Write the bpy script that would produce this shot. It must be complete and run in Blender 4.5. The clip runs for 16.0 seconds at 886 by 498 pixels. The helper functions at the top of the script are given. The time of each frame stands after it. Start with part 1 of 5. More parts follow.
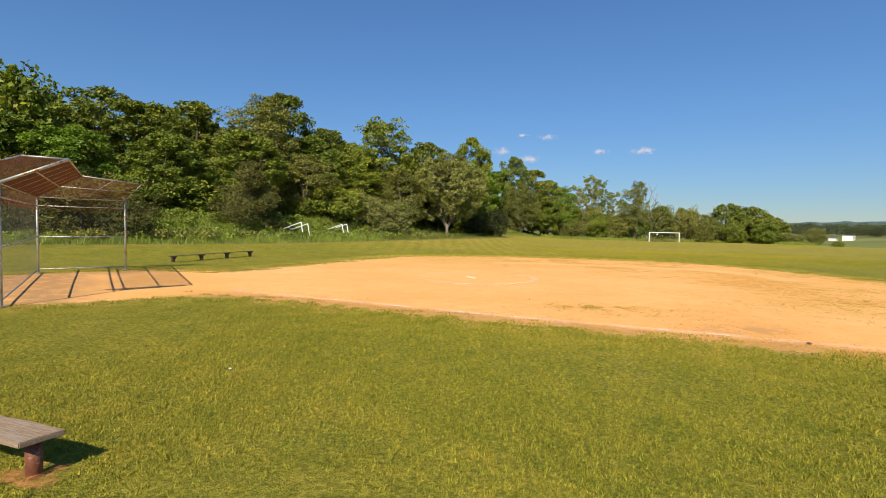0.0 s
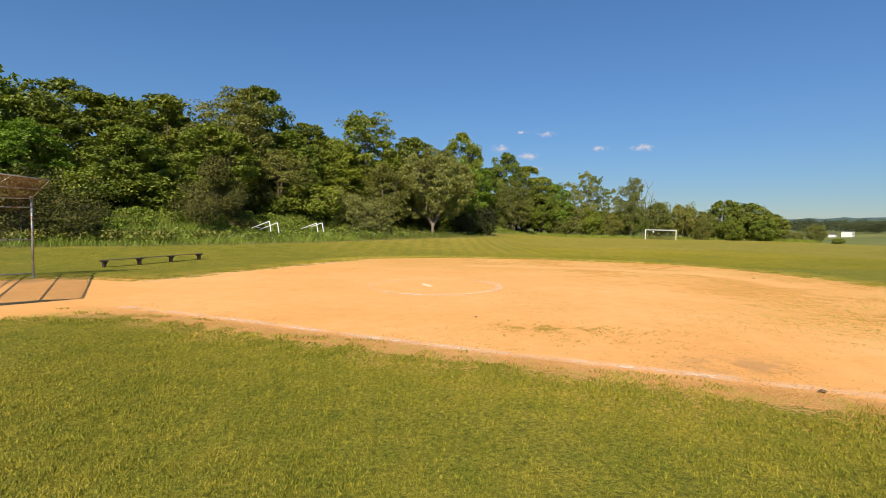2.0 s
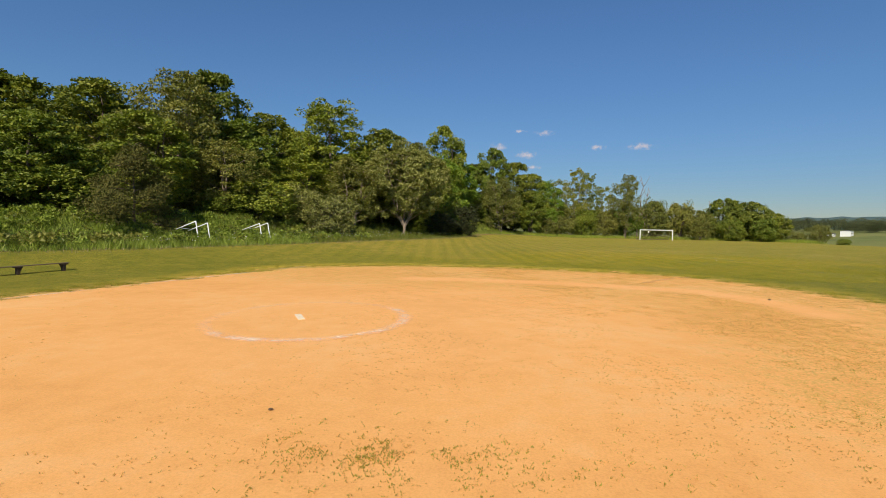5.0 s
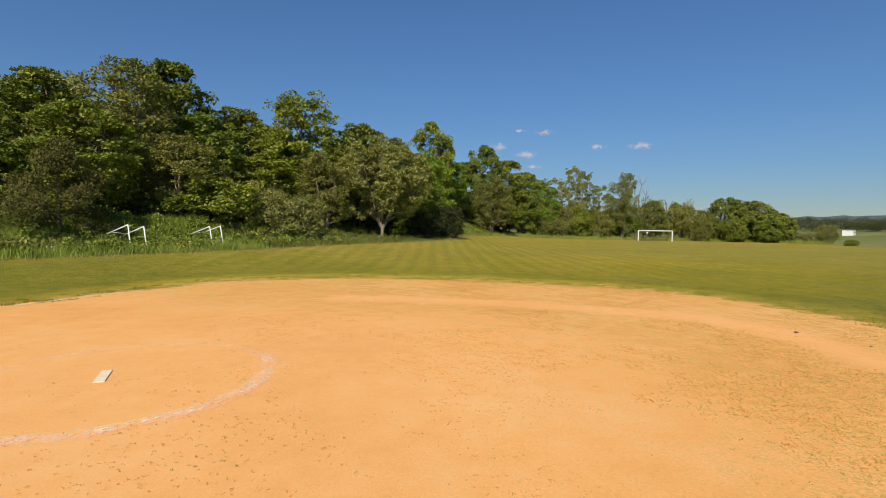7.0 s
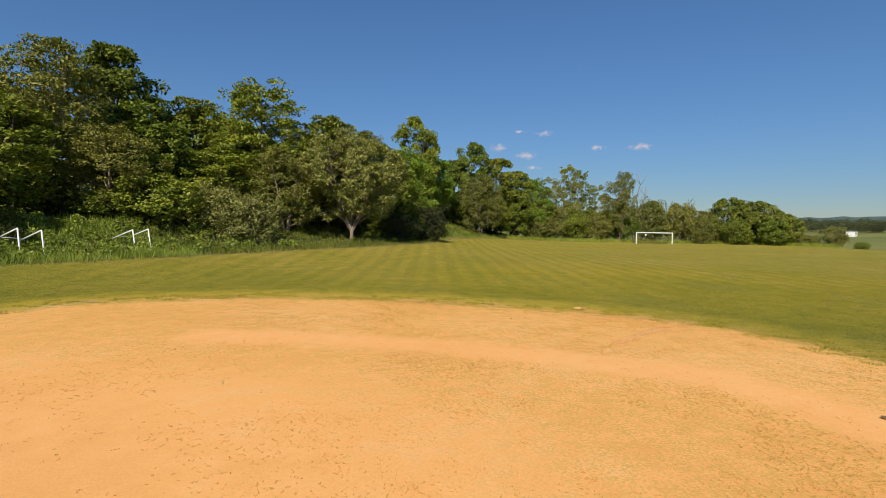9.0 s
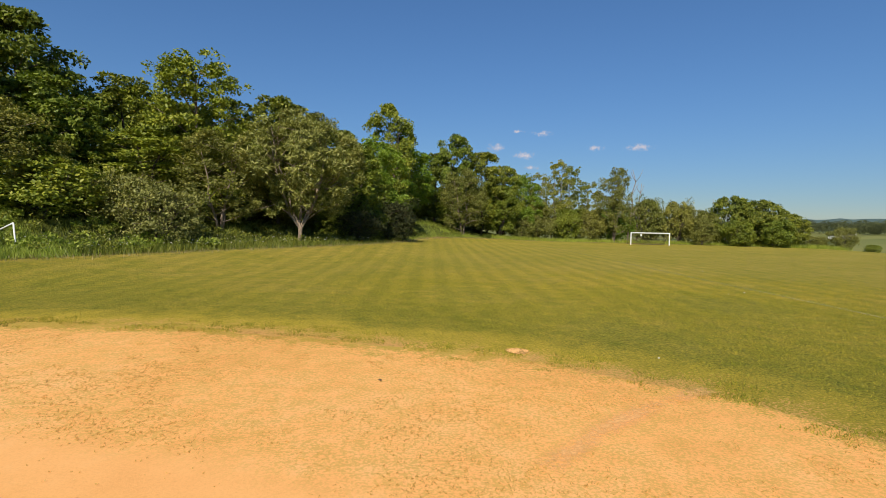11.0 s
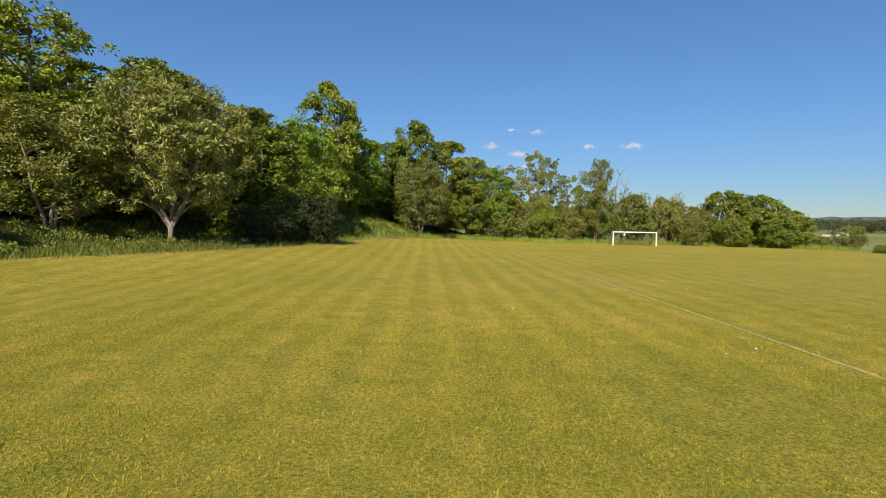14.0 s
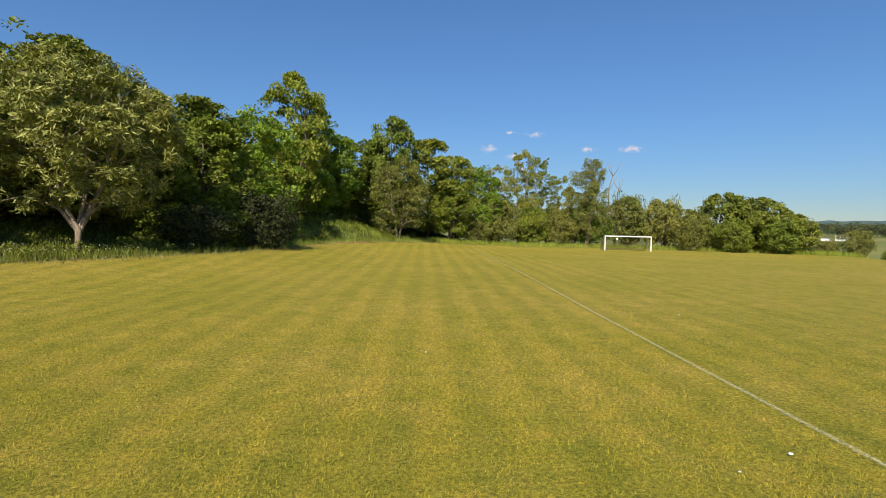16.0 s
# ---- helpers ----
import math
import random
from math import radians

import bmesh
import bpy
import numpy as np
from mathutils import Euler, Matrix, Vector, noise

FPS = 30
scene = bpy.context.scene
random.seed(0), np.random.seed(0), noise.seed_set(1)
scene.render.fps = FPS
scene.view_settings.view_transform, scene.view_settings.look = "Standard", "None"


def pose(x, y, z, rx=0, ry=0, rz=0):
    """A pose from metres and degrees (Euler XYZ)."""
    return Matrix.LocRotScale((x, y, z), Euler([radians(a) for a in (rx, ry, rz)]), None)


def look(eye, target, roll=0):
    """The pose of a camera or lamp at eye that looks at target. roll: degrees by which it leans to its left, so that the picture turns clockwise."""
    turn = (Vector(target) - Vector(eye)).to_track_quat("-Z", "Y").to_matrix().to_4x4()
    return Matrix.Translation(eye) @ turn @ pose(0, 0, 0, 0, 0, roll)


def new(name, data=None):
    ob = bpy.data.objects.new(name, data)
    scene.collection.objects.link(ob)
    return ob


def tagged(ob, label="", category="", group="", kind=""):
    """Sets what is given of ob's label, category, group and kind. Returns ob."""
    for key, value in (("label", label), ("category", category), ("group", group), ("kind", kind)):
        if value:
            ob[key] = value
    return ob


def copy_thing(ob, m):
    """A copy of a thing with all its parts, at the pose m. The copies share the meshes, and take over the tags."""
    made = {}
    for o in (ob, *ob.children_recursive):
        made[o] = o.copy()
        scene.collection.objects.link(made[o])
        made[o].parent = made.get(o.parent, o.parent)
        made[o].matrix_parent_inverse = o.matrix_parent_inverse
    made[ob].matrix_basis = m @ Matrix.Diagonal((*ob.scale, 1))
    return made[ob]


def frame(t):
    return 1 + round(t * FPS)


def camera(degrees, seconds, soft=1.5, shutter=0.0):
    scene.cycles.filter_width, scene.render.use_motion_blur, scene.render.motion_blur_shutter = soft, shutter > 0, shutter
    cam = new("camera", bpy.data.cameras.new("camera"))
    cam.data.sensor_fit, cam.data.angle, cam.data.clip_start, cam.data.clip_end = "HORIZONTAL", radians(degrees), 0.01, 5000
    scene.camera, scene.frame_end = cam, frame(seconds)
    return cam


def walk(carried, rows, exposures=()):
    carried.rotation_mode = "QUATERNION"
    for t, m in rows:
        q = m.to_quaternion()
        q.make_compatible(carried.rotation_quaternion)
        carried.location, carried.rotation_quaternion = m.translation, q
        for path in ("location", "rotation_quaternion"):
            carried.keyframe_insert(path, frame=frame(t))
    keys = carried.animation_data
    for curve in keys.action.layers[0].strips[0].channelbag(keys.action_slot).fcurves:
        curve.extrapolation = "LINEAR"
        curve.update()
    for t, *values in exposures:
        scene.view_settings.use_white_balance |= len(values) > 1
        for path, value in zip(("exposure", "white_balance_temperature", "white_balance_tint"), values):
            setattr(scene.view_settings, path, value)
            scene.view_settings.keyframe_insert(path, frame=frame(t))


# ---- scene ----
cam = camera(84.0, 16.0, soft=0.4)
BASE_STOPS = 0.37
PATH = [
    (0, (-1.316, -3.471, 1.973), (-1.283, -1.473, 1.879), 1.1),
    (0.5, (-0.908, -2.939, 2.024), (-0.874, -0.942, 1.926), 1.1),
    (1, (-0.53, -2.396, 2.048), (-0.497, -0.399, 1.948), 1.0),
    (1.5, (-0.188, -1.863, 2.061), (-0.153, 0.134, 1.96), 1.0),
    (2, (0.316, -1.092, 2.094), (0.352, 0.905, 1.99), 0.9),
    (2.5, (0.813, -0.267, 2.117), (0.85, 1.73, 2.01), 0.9),
    (3, (1.315, 0.614, 2.163), (1.354, 2.61, 2.055), 0.9),
    (3.5, (1.81, 1.56, 2.184), (1.85, 3.556, 2.075), 1.0),
    (4, (2.3, 2.489, 2.186), (2.339, 4.486, 2.077), 0.9),
    (4.2, (2.496, 2.864, 2.171), (2.538, 4.861, 2.066), 1.0),
    (6.3, (4.293, 6.209, 2.38), (4.338, 8.206, 2.265), 0.8),
    (6.5, (4.552, 6.678, 2.373), (4.594, 8.675, 2.263), 0.9),
    (7, (5.131, 7.852, 2.444), (5.172, 9.849, 2.335), 0.8),
    (7.5, (5.701, 8.991, 2.544), (5.742, 10.988, 2.435), 0.8),
    (8, (6.273, 10.184, 2.569), (6.314, 12.18, 2.461), 0.8),
    (8.5, (6.839, 11.359, 2.6), (6.88, 13.355, 2.494), 0.8),
    (9, (7.378, 12.481, 2.564), (7.419, 14.477, 2.459), 0.8),
    (9.2, (7.624, 13.005, 2.503), (7.66, 15.002, 2.404), 0.9),
    (11.3, (10.683, 19.041, 2.404), (10.734, 21.037, 2.294), 1.2),
    (11.5, (10.99, 19.57, 2.412), (11.041, 21.566, 2.3), 1.2),
    (12, (11.766, 20.903, 2.424), (11.821, 22.899, 2.31), 1.2),
    (12.5, (12.603, 22.28, 2.449), (12.661, 24.275, 2.335), 1.1),
    (13, (13.5, 23.731, 2.448), (13.563, 25.727, 2.335), 1.0),
    (13.5, (14.392, 25.202, 2.447), (14.459, 27.198, 2.335), 1.0),
    (14, (15.316, 26.689, 2.433), (15.387, 28.684, 2.321), 1.1),
    (14.5, (16.142, 28.024, 2.436), (16.218, 30.02, 2.327), 1.1),
    (15, (16.844, 29.174, 2.437), (16.921, 31.17, 2.33), 1.2),
    (15.5, (17.418, 30.166, 2.488), (17.495, 32.162, 2.385), 1.3),
    (16, (17.727, 30.839, 2.529), (17.804, 32.835, 2.427), 1.3),
]
EXPOSURES = [(0, BASE_STOPS - 0.03), (2, BASE_STOPS - 0.12), (3.5, BASE_STOPS - 0.27), (6.5, BASE_STOPS - 0.36), (9, BASE_STOPS - 0.34), (11.3, BASE_STOPS - 0.22),
             (12.5, BASE_STOPS - 0.10), (14.5, BASE_STOPS + 0.05), (16, BASE_STOPS + 0.02)]
walk(cam, [(t, look(eye, target, roll)) for t, eye, target, roll in PATH], EXPOSURES)


# ---- world, sun ----
SUN_AZ, SUN_EL = 195.0, 41.0          # compass bearing of the sun from +y, clockwise, and its height
world = bpy.data.worlds.new("sky")
scene.world = world
world.use_nodes = True
wn, wl = world.node_tree.nodes, world.node_tree.links
sky = wn.new("ShaderNodeTexSky")
sky.sky_type = 'NISHITA'
sky.sun_disc = False
sky.sun_elevation = radians(SUN_EL)
sky.sun_rotation = radians(SUN_AZ)
sky.altitude = 1200
sky.air_density, sky.dust_density, sky.ozone_density = 1.0, 0.0, 5.4
wn["Background"].inputs[1].default_value = 0.088
hue = wn.new("ShaderNodeHueSaturation")
hue.inputs["Saturation"].default_value = 1.10
wl.new(sky.outputs[0], hue.inputs["Color"])
# summer haze: the bright low sky is softened, the high sky left as it is
grey = wn.new("ShaderNodeRGBToBW")
wl.new(hue.outputs[0], grey.inputs[0])
soften = wn.new("ShaderNodeMath")
soften.operation = 'MULTIPLY_ADD'
soften.inputs[1].default_value, soften.inputs[2].default_value = 0.125, 0.64
wl.new(grey.outputs[0], soften.inputs[0])
haze = wn.new("ShaderNodeVectorMath")
haze.operation = 'DIVIDE'
wl.new(hue.outputs[0], haze.inputs[0])
wl.new(soften.outputs[0], haze.inputs[1])
wl.new(haze.outputs[0], wn["Background"].inputs[0])
sun_data = bpy.data.lights.new("sun", 'SUN')
sun_data.energy, sun_data.angle, sun_data.color = 4.9, radians(0.5), (1.0, 0.91, 0.76)
sun = new("sun", sun_data)
sa, se = radians(SUN_AZ), radians(SUN_EL)
SUN_WAY = Vector((math.sin(sa) * math.cos(se), math.cos(sa) * math.cos(se), math.sin(se)))
sun.matrix_world = look(SUN_WAY * 50, (0, 0, 0))


# ---- node helpers ----
def material(name, rough=0.8, metal=0.0, spec=0.3):
    m = bpy.data.materials.new(name)
    m.use_nodes = True
    b = m.node_tree.nodes["Principled BSDF"]
    b.inputs["Roughness"].default_value = rough
    b.inputs["Metallic"].default_value = metal
    b.inputs["Specular IOR Level"].default_value = spec
    return m, m.node_tree.nodes, m.node_tree.links, b


def ramp(nodes, links, fac, stops):
    r = nodes.new("ShaderNodeValToRGB")
    e = r.color_ramp.elements
    while len(e) < len(stops):
        e.new(0.5)
    for el, (p, c) in zip(e, stops):
        el.position, el.color = p, (*c, 1)
    links.new(fac, r.inputs[0])
    return r.outputs[0]


def noise_tex(nodes, links, vec, scale, detail=4, rough=0.6):
    n = nodes.new("ShaderNodeTexNoise")
    n.inputs["Scale"].default_value, n.inputs["Detail"].default_value, n.inputs["Roughness"].default_value = scale, detail, rough
    if vec is not None:
        links.new(vec, n.inputs["Vector"])
    return n.outputs["Fac"]


def mix(nodes, links, fac, a, b, mode='MIX'):
    m = nodes.new("ShaderNodeMix")
    m.data_type, m.blend_type = 'RGBA', mode
    for sock, v in ((m.inputs[0], fac), (m.inputs[6], a), (m.inputs[7], b)):
        if isinstance(v, (int, float)):
            sock.default_value = v
        elif isinstance(v, tuple):
            sock.default_value = (*v, 1)
        else:
            links.new(v, sock)
    return m.outputs[2]


def calc(nodes, links, op, a, b=0.0, c=0.0, clamp=False):
    m = nodes.new("ShaderNodeMath")
    m.operation, m.use_clamp = op, clamp
    for sock, v in zip(m.inputs, (a, b, c)):
        if isinstance(v, (int, float)):
            sock.default_value = v
        else:
            links.new(v, sock)
    return m.outputs[0]


def spread(nodes, links, v, lo, hi, a=0.0, b=1.0):
    r = nodes.new("ShaderNodeMapRange")
    r.interpolation_type = 'SMOOTHSTEP'
    for i, x in enumerate((lo, hi, a, b)):
        r.inputs[i + 1].default_value = x
    links.new(v, r.inputs[0])
    return r.outputs[0]


def bump(nodes, links, bsdf, height, strength, dist=0.02):
    b = nodes.new("ShaderNodeBump")
    b.inputs["Strength"].default_value, b.inputs["Distance"].default_value = strength, dist
    links.new(height, b.inputs["Height"])
    links.new(b.outputs[0], bsdf.inputs["Normal"])


def position(nodes):
    return nodes.new("ShaderNodeNewGeometry").outputs["Position"]


def attribute(nodes, name):
    a = nodes.new("ShaderNodeAttribute")
    a.attribute_name = name
    return a.outputs["Fac"]


def lawn_colour(n, l):
    """Patchy mown turf: greener and drier areas, mowing stripes along y beyond the infield."""
    pos = position(n)
    big = noise_tex(n, l, pos, 0.16, 3)
    mid = noise_tex(n, l, pos, 1.1, 5, 0.7)
    fine = noise_tex(n, l, pos, 20.0, 3, 0.8)
    grain = noise_tex(n, l, pos, 62.0, 2, 0.7)
    sep = n.new("ShaderNodeSeparateXYZ")
    l.new(pos, sep.inputs[0])
    dry = calc(n, l, 'ADD', calc(n, l, 'MULTIPLY', big, 0.35), calc(n, l, 'MULTIPLY', mid, 0.5))
    dry = calc(n, l, 'ADD', dry, spread(n, l, sep.outputs[1], 22, 44, 0.02, 0.145))
    base = ramp(n, l, dry, [(0.32, GRASS_GREEN), (0.52, GRASS_MID), (0.70, GRASS_DRY)])
    wob = calc(n, l, 'MULTIPLY', noise_tex(n, l, pos, 0.3, 2), 0.45)
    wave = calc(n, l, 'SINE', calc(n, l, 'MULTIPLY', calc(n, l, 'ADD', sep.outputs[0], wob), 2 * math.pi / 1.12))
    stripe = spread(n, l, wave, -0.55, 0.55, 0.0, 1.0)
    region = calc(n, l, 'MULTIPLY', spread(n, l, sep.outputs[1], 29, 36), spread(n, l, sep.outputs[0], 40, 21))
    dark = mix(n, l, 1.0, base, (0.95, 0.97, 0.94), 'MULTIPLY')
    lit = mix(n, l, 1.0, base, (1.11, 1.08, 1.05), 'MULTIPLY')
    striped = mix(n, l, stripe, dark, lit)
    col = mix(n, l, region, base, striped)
    speck = calc(n, l, 'ADD', calc(n, l, 'MULTIPLY', fine, 0.5), calc(n, l, 'MULTIPLY', grain, 0.5))
    tone = ramp(n, l, speck, [(0.34, (0.50, 0.54, 0.46)), (0.5, (0.98, 0.98, 0.95)), (0.66, (1.46, 1.42, 1.46))])
    tuft = ramp(n, l, noise_tex(n, l, pos, 17.0, 3, 0.8), [(0.34, (0.54, 0.59, 0.52)), (0.5, (0.98, 0.98, 0.96)), (0.66, (1.40, 1.34, 1.36))])
    clover = ramp(n, l, noise_tex(n, l, pos, 2.6, 4, 0.7), [(0.36, (0.83, 0.90, 0.86)), (0.5, (1, 1, 1)), (0.64, (1.12, 1.07, 1.08))])
    tuft = mix(n, l, 1.0, tuft, clover, 'MULTIPLY')
    tone = mix(n, l, 1.0, tone, tuft, 'MULTIPLY')
    return mix(n, l, 1.0, col, tone, 'MULTIPLY'), pos, mid, fine


GRASS_GREEN, GRASS_MID, GRASS_DRY = (0.200, 0.202, 0.019), (0.298, 0.258, 0.031), (0.415, 0.312, 0.060)
DIRT_A, DIRT_B, DIRT_C = (0.76, 0.360, 0.106), (0.84, 0.418, 0.134), (0.87, 0.472, 0.178)


def lawn_material():
    m, n, l, b = material("lawn", 0.9, 0, 0.15)
    col, pos, mid, fine = lawn_colour(n, l)
    # bare, thin turf next to the infield
    d = attribute(n, "infield")
    wear = calc(n, l, 'ADD', d, calc(n, l, 'MULTIPLY', calc(n, l, 'SUBTRACT', mid, 0.5), -3.0))
    thin = spread(n, l, calc(n, l, 'ADD', wear, calc(n, l, 'MULTIPLY', calc(n, l, 'SUBTRACT', fine, 0.5), -4.5)), 0.5, 2.3, 1.0, 0.0)
    speck = spread(n, l, fine, 0.42, 0.62)
    thin = calc(n, l, 'MULTIPLY', thin, calc(n, l, 'ADD', 0.58, calc(n, l, 'MULTIPLY', speck, 0.42)))
    # sand showing between the tufts along the infield's rim
    rim = calc(n, l, 'ADD', d, calc(n, l, 'ADD', calc(n, l, 'MULTIPLY', calc(n, l, 'SUBTRACT', mid, 0.5), -3.0), calc(n, l, 'MULTIPLY', calc(n, l, 'SUBTRACT', fine, 0.5), -6.0)))
    bare = spread(n, l, rim, -0.20, 0.40, 0.85, 0.0)
    # darker green ground colour behind the field's edge, under the weeds and the wood
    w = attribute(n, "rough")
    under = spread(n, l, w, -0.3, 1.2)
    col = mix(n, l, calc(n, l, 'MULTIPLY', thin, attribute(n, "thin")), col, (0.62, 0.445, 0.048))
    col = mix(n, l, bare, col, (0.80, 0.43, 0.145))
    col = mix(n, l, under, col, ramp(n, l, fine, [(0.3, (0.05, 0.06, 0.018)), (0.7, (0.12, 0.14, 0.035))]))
    # far country: woods and pasture
    far = attribute(n, "far")
    fields = ramp(n, l, noise_tex(n, l, pos, 0.012, 3), [(0.36, (0.05, 0.075, 0.025)), (0.42, (0.15, 0.17, 0.045)), (0.6, (0.21, 0.21, 0.06))])
    col = mix(n, l, far, col, fields)
    l.new(col, b.inputs["Base Color"])
    bump(n, l, b, calc(n, l, 'ADD', noise_tex(n, l, pos, 60, 3, 0.7), calc(n, l, 'MULTIPLY', fine, 1.2)), 0.9, 0.04)
    return m


def blade_material(name):
    m, n, l, b = material(name, 0.75, 0, 0.2)
    col, pos, mid, fine = lawn_colour(n, l)
    rnd = n.new("ShaderNodeNewGeometry").outputs["Random Per Island"]
    var = ramp(n, l, rnd, [(0.0, (0.78, 0.83, 0.66)), (0.5, (1.06, 1.05, 0.90)), (1.0, (1.24, 1.19, 1.10))])
    l.new(mix(n, l, 1.0, col, var, 'MULTIPLY'), b.inputs["Base Color"])
    return m


def dirt_material():
    m, n, l, b = material("infield_sand", 0.95, 0, 0.1)
    pos = position(n)
    big = noise_tex(n, l, pos, 0.22, 4, 0.6)
    mid = noise_tex(n, l, pos, 2.2, 5, 0.65)
    fine = noise_tex(n, l, pos, 38, 4, 0.75)
    f = calc(n, l, 'ADD', calc(n, l, 'MULTIPLY', big, 0.6), calc(n, l, 'MULTIPLY', mid, 0.4))
    col = ramp(n, l, f, [(0.34, DIRT_A), (0.5, DIRT_B), (0.64, DIRT_C)])
    col = mix(n, l, 1.0, col, ramp(n, l, fine, [(0.25, (0.86, 0.84, 0.81)), (0.5, (1, 1, 1)), (0.75, (1.08, 1.08, 1.10))]), 'MULTIPLY')
    # damp scuffed hollow and the weedy, darker outer ring
    ring = attribute(n, "ring")
    spot = calc(n, l, 'MULTIPLY', noise_tex(n, l, pos, 26, 3, 0.75), calc(n, l, 'ADD', 0.62, calc(n, l, 'MULTIPLY', noise_tex(n, l, pos, 3.2, 3, 0.7), 0.76)))
    patch = spread(n, l, calc(n, l, 'ADD', ring, calc(n, l, 'MULTIPLY', calc(n, l, 'SUBTRACT', mid, 0.5), 1.2)), 0.05, 0.8)
    trodden = attribute(n, "trodden")
    col = mix(n, l, calc(n, l, 'MULTIPLY', trodden, 0.24), col, (0.90, 0.475, 0.185))
    patch = calc(n, l, 'MULTIPLY', patch, calc(n, l, 'SUBTRACT', 1.0, trodden, clamp=True))
    weedy = calc(n, l, 'MULTIPLY', patch, spread(n, l, spot, 0.43, 0.60))
    col = mix(n, l, calc(n, l, 'MULTIPLY', weedy, 0.60), col, (0.50, 0.33, 0.07))
    damp = calc(n, l, 'MULTIPLY', attribute(n, "damp"), spread(n, l, mid, 0.38, 0.58))
    col = mix(n, l, calc(n, l, 'MULTIPLY', damp, 0.5), col, (0.34, 0.19, 0.085))
    # trodden gritty verge between the foul line and the turf
    grit = noise_tex(n, l, pos, 75, 3, 0.8)
    verge = calc(n, l, 'MULTIPLY', attribute(n, "verge"), spread(n, l, mid, 0.25, 0.5, 0.55, 1.0))
    col = mix(n, l, verge, col, mix(n, l, 1.0, col, ramp(n, l, grit, [(0.36, (0.36, 0.36, 0.34)), (0.5, (0.66, 0.68, 0.70)), (0.64, (0.96, 0.98, 1.02))]), 'MULTIPLY'))
    # dark trampled earth along the backstop, with the netting's shade painted in
    earth = calc(n, l, 'MULTIPLY', attribute(n, "soil"), spread(n, l, mid, 0.34, 0.56, 0.35, 0.85))
    col = mix(n, l, earth, col, ramp(n, l, grit, [(0.36, (0.26, 0.145, 0.06)), (0.64, (0.50, 0.29, 0.13))]))
    # thin grass creeping in over the rim
    rim = calc(n, l, 'ADD', attribute(n, "rim"), calc(n, l, 'ADD', calc(n, l, 'MULTIPLY', calc(n, l, 'SUBTRACT', mid, 0.5), 2.6), calc(n, l, 'MULTIPLY', calc(n, l, 'SUBTRACT', spot, 0.5), 2.6)))
    creep = spread(n, l, rim, -0.35, 0.25)
    col = mix(n, l, calc(n, l, 'MULTIPLY', creep, 0.85), col, ramp(n, l, fine, [(0.35, (0.27, 0.20, 0.03)), (0.65, (0.52, 0.38, 0.06))]))
    l.new(col, b.inputs["Base Color"])
    bump(n, l, b, calc(n, l, 'ADD', fine, mid), 0.25, 0.02)
    return m


def chalk_material(name="worn_chalk", colour=(0.95, 0.79, 0.57, 1)):
    m, n, l, b = material(name, 0.95, 0, 0.1)
    b.inputs["Base Color"].default_value = colour
    pos = position(n)
    k = calc(n, l, 'ADD', calc(n, l, 'MULTIPLY', noise_tex(n, l, pos, 16, 4, 0.7), 0.5), calc(n, l, 'MULTIPLY', noise_tex(n, l, pos, 1.6, 3), 0.5))
    edge = attribute(n, "edge")
    a = calc(n, l, 'MULTIPLY', calc(n, l, 'MULTIPLY', spread(n, l, k, 0.36, 0.68), calc(n, l, 'MULTIPLY', attribute(n, "chalk"), 0.80)), calc(n, l, 'POWER', edge, 1.6))
    l.new(a, b.inputs["Alpha"])
    return m


def line_paint_material():
    m, n, l, b = material("field_line_paint", 0.9, 0, 0.1)
    b.inputs["Base Color"].default_value = (0.74, 0.70, 0.47, 1)
    pos = position(n)
    k = noise_tex(n, l, pos, 22, 4, 0.8)
    a = calc(n, l, 'MULTIPLY', spread(n, l, k, 0.37, 0.82), attribute(n, "edge"))
    l.new(a, b.inputs["Alpha"])
    return m


def leaf_material(name, dark, mid, light, trans=0.22, rough=0.52):
    m, n, l, b = material(name, rough, 0, 0.3)
    geo = n.new("ShaderNodeNewGeometry")
    obj = n.new("ShaderNodeObjectInfo")
    patch = noise_tex(n, l, geo.outputs["Position"], 0.55, 3)
    f = calc(n, l, 'ADD', calc(n, l, 'MULTIPLY', geo.outputs["Random Per Island"], 0.45), calc(n, l, 'MULTIPLY', patch, 0.6))
    col = ramp(n, l, f, [(0.22, dark), (0.52, mid), (0.85, light)])
    each = ramp(n, l, obj.outputs["Random"], [(0.0, (0.78, 0.86, 0.82)), (0.5, (1.0, 1.0, 1.0)), (1.0, (1.14, 1.10, 0.95))])
    col = mix(n, l, 1.0, col, each, 'MULTIPLY')
    l.new(col, b.inputs["Base Color"])
    tr = n.new("ShaderNodeBsdfTranslucent")
    l.new(mix(n, l, 1.0, col, (1.2, 1.3, 0.6), 'MULTIPLY'), tr.inputs[0])
    ms = n.new("ShaderNodeMixShader")
    ms.inputs[0].default_value = trans
    l.new(b.outputs[0], ms.inputs[1])
    l.new(tr.outputs[0], ms.inputs[2])
    l.new(ms.outputs[0], n["Material Output"].inputs[0])
    return m


def bark_material(name, a, c):
    m, n, l, b = material(name, 0.9, 0, 0.15)
    pos = position(n)
    mp = n.new("ShaderNodeMapping")
    mp.inputs["Scale"].default_value = (1, 1, 0.25)
    l.new(pos, mp.inputs[0])
    k = noise_tex(n, l, mp.outputs[0], 14, 5, 0.7)
    l.new(ramp(n, l, k, [(0.3, a), (0.7, c)]), b.inputs["Base Color"])
    bump(n, l, b, k, 0.6, 0.03)
    return m


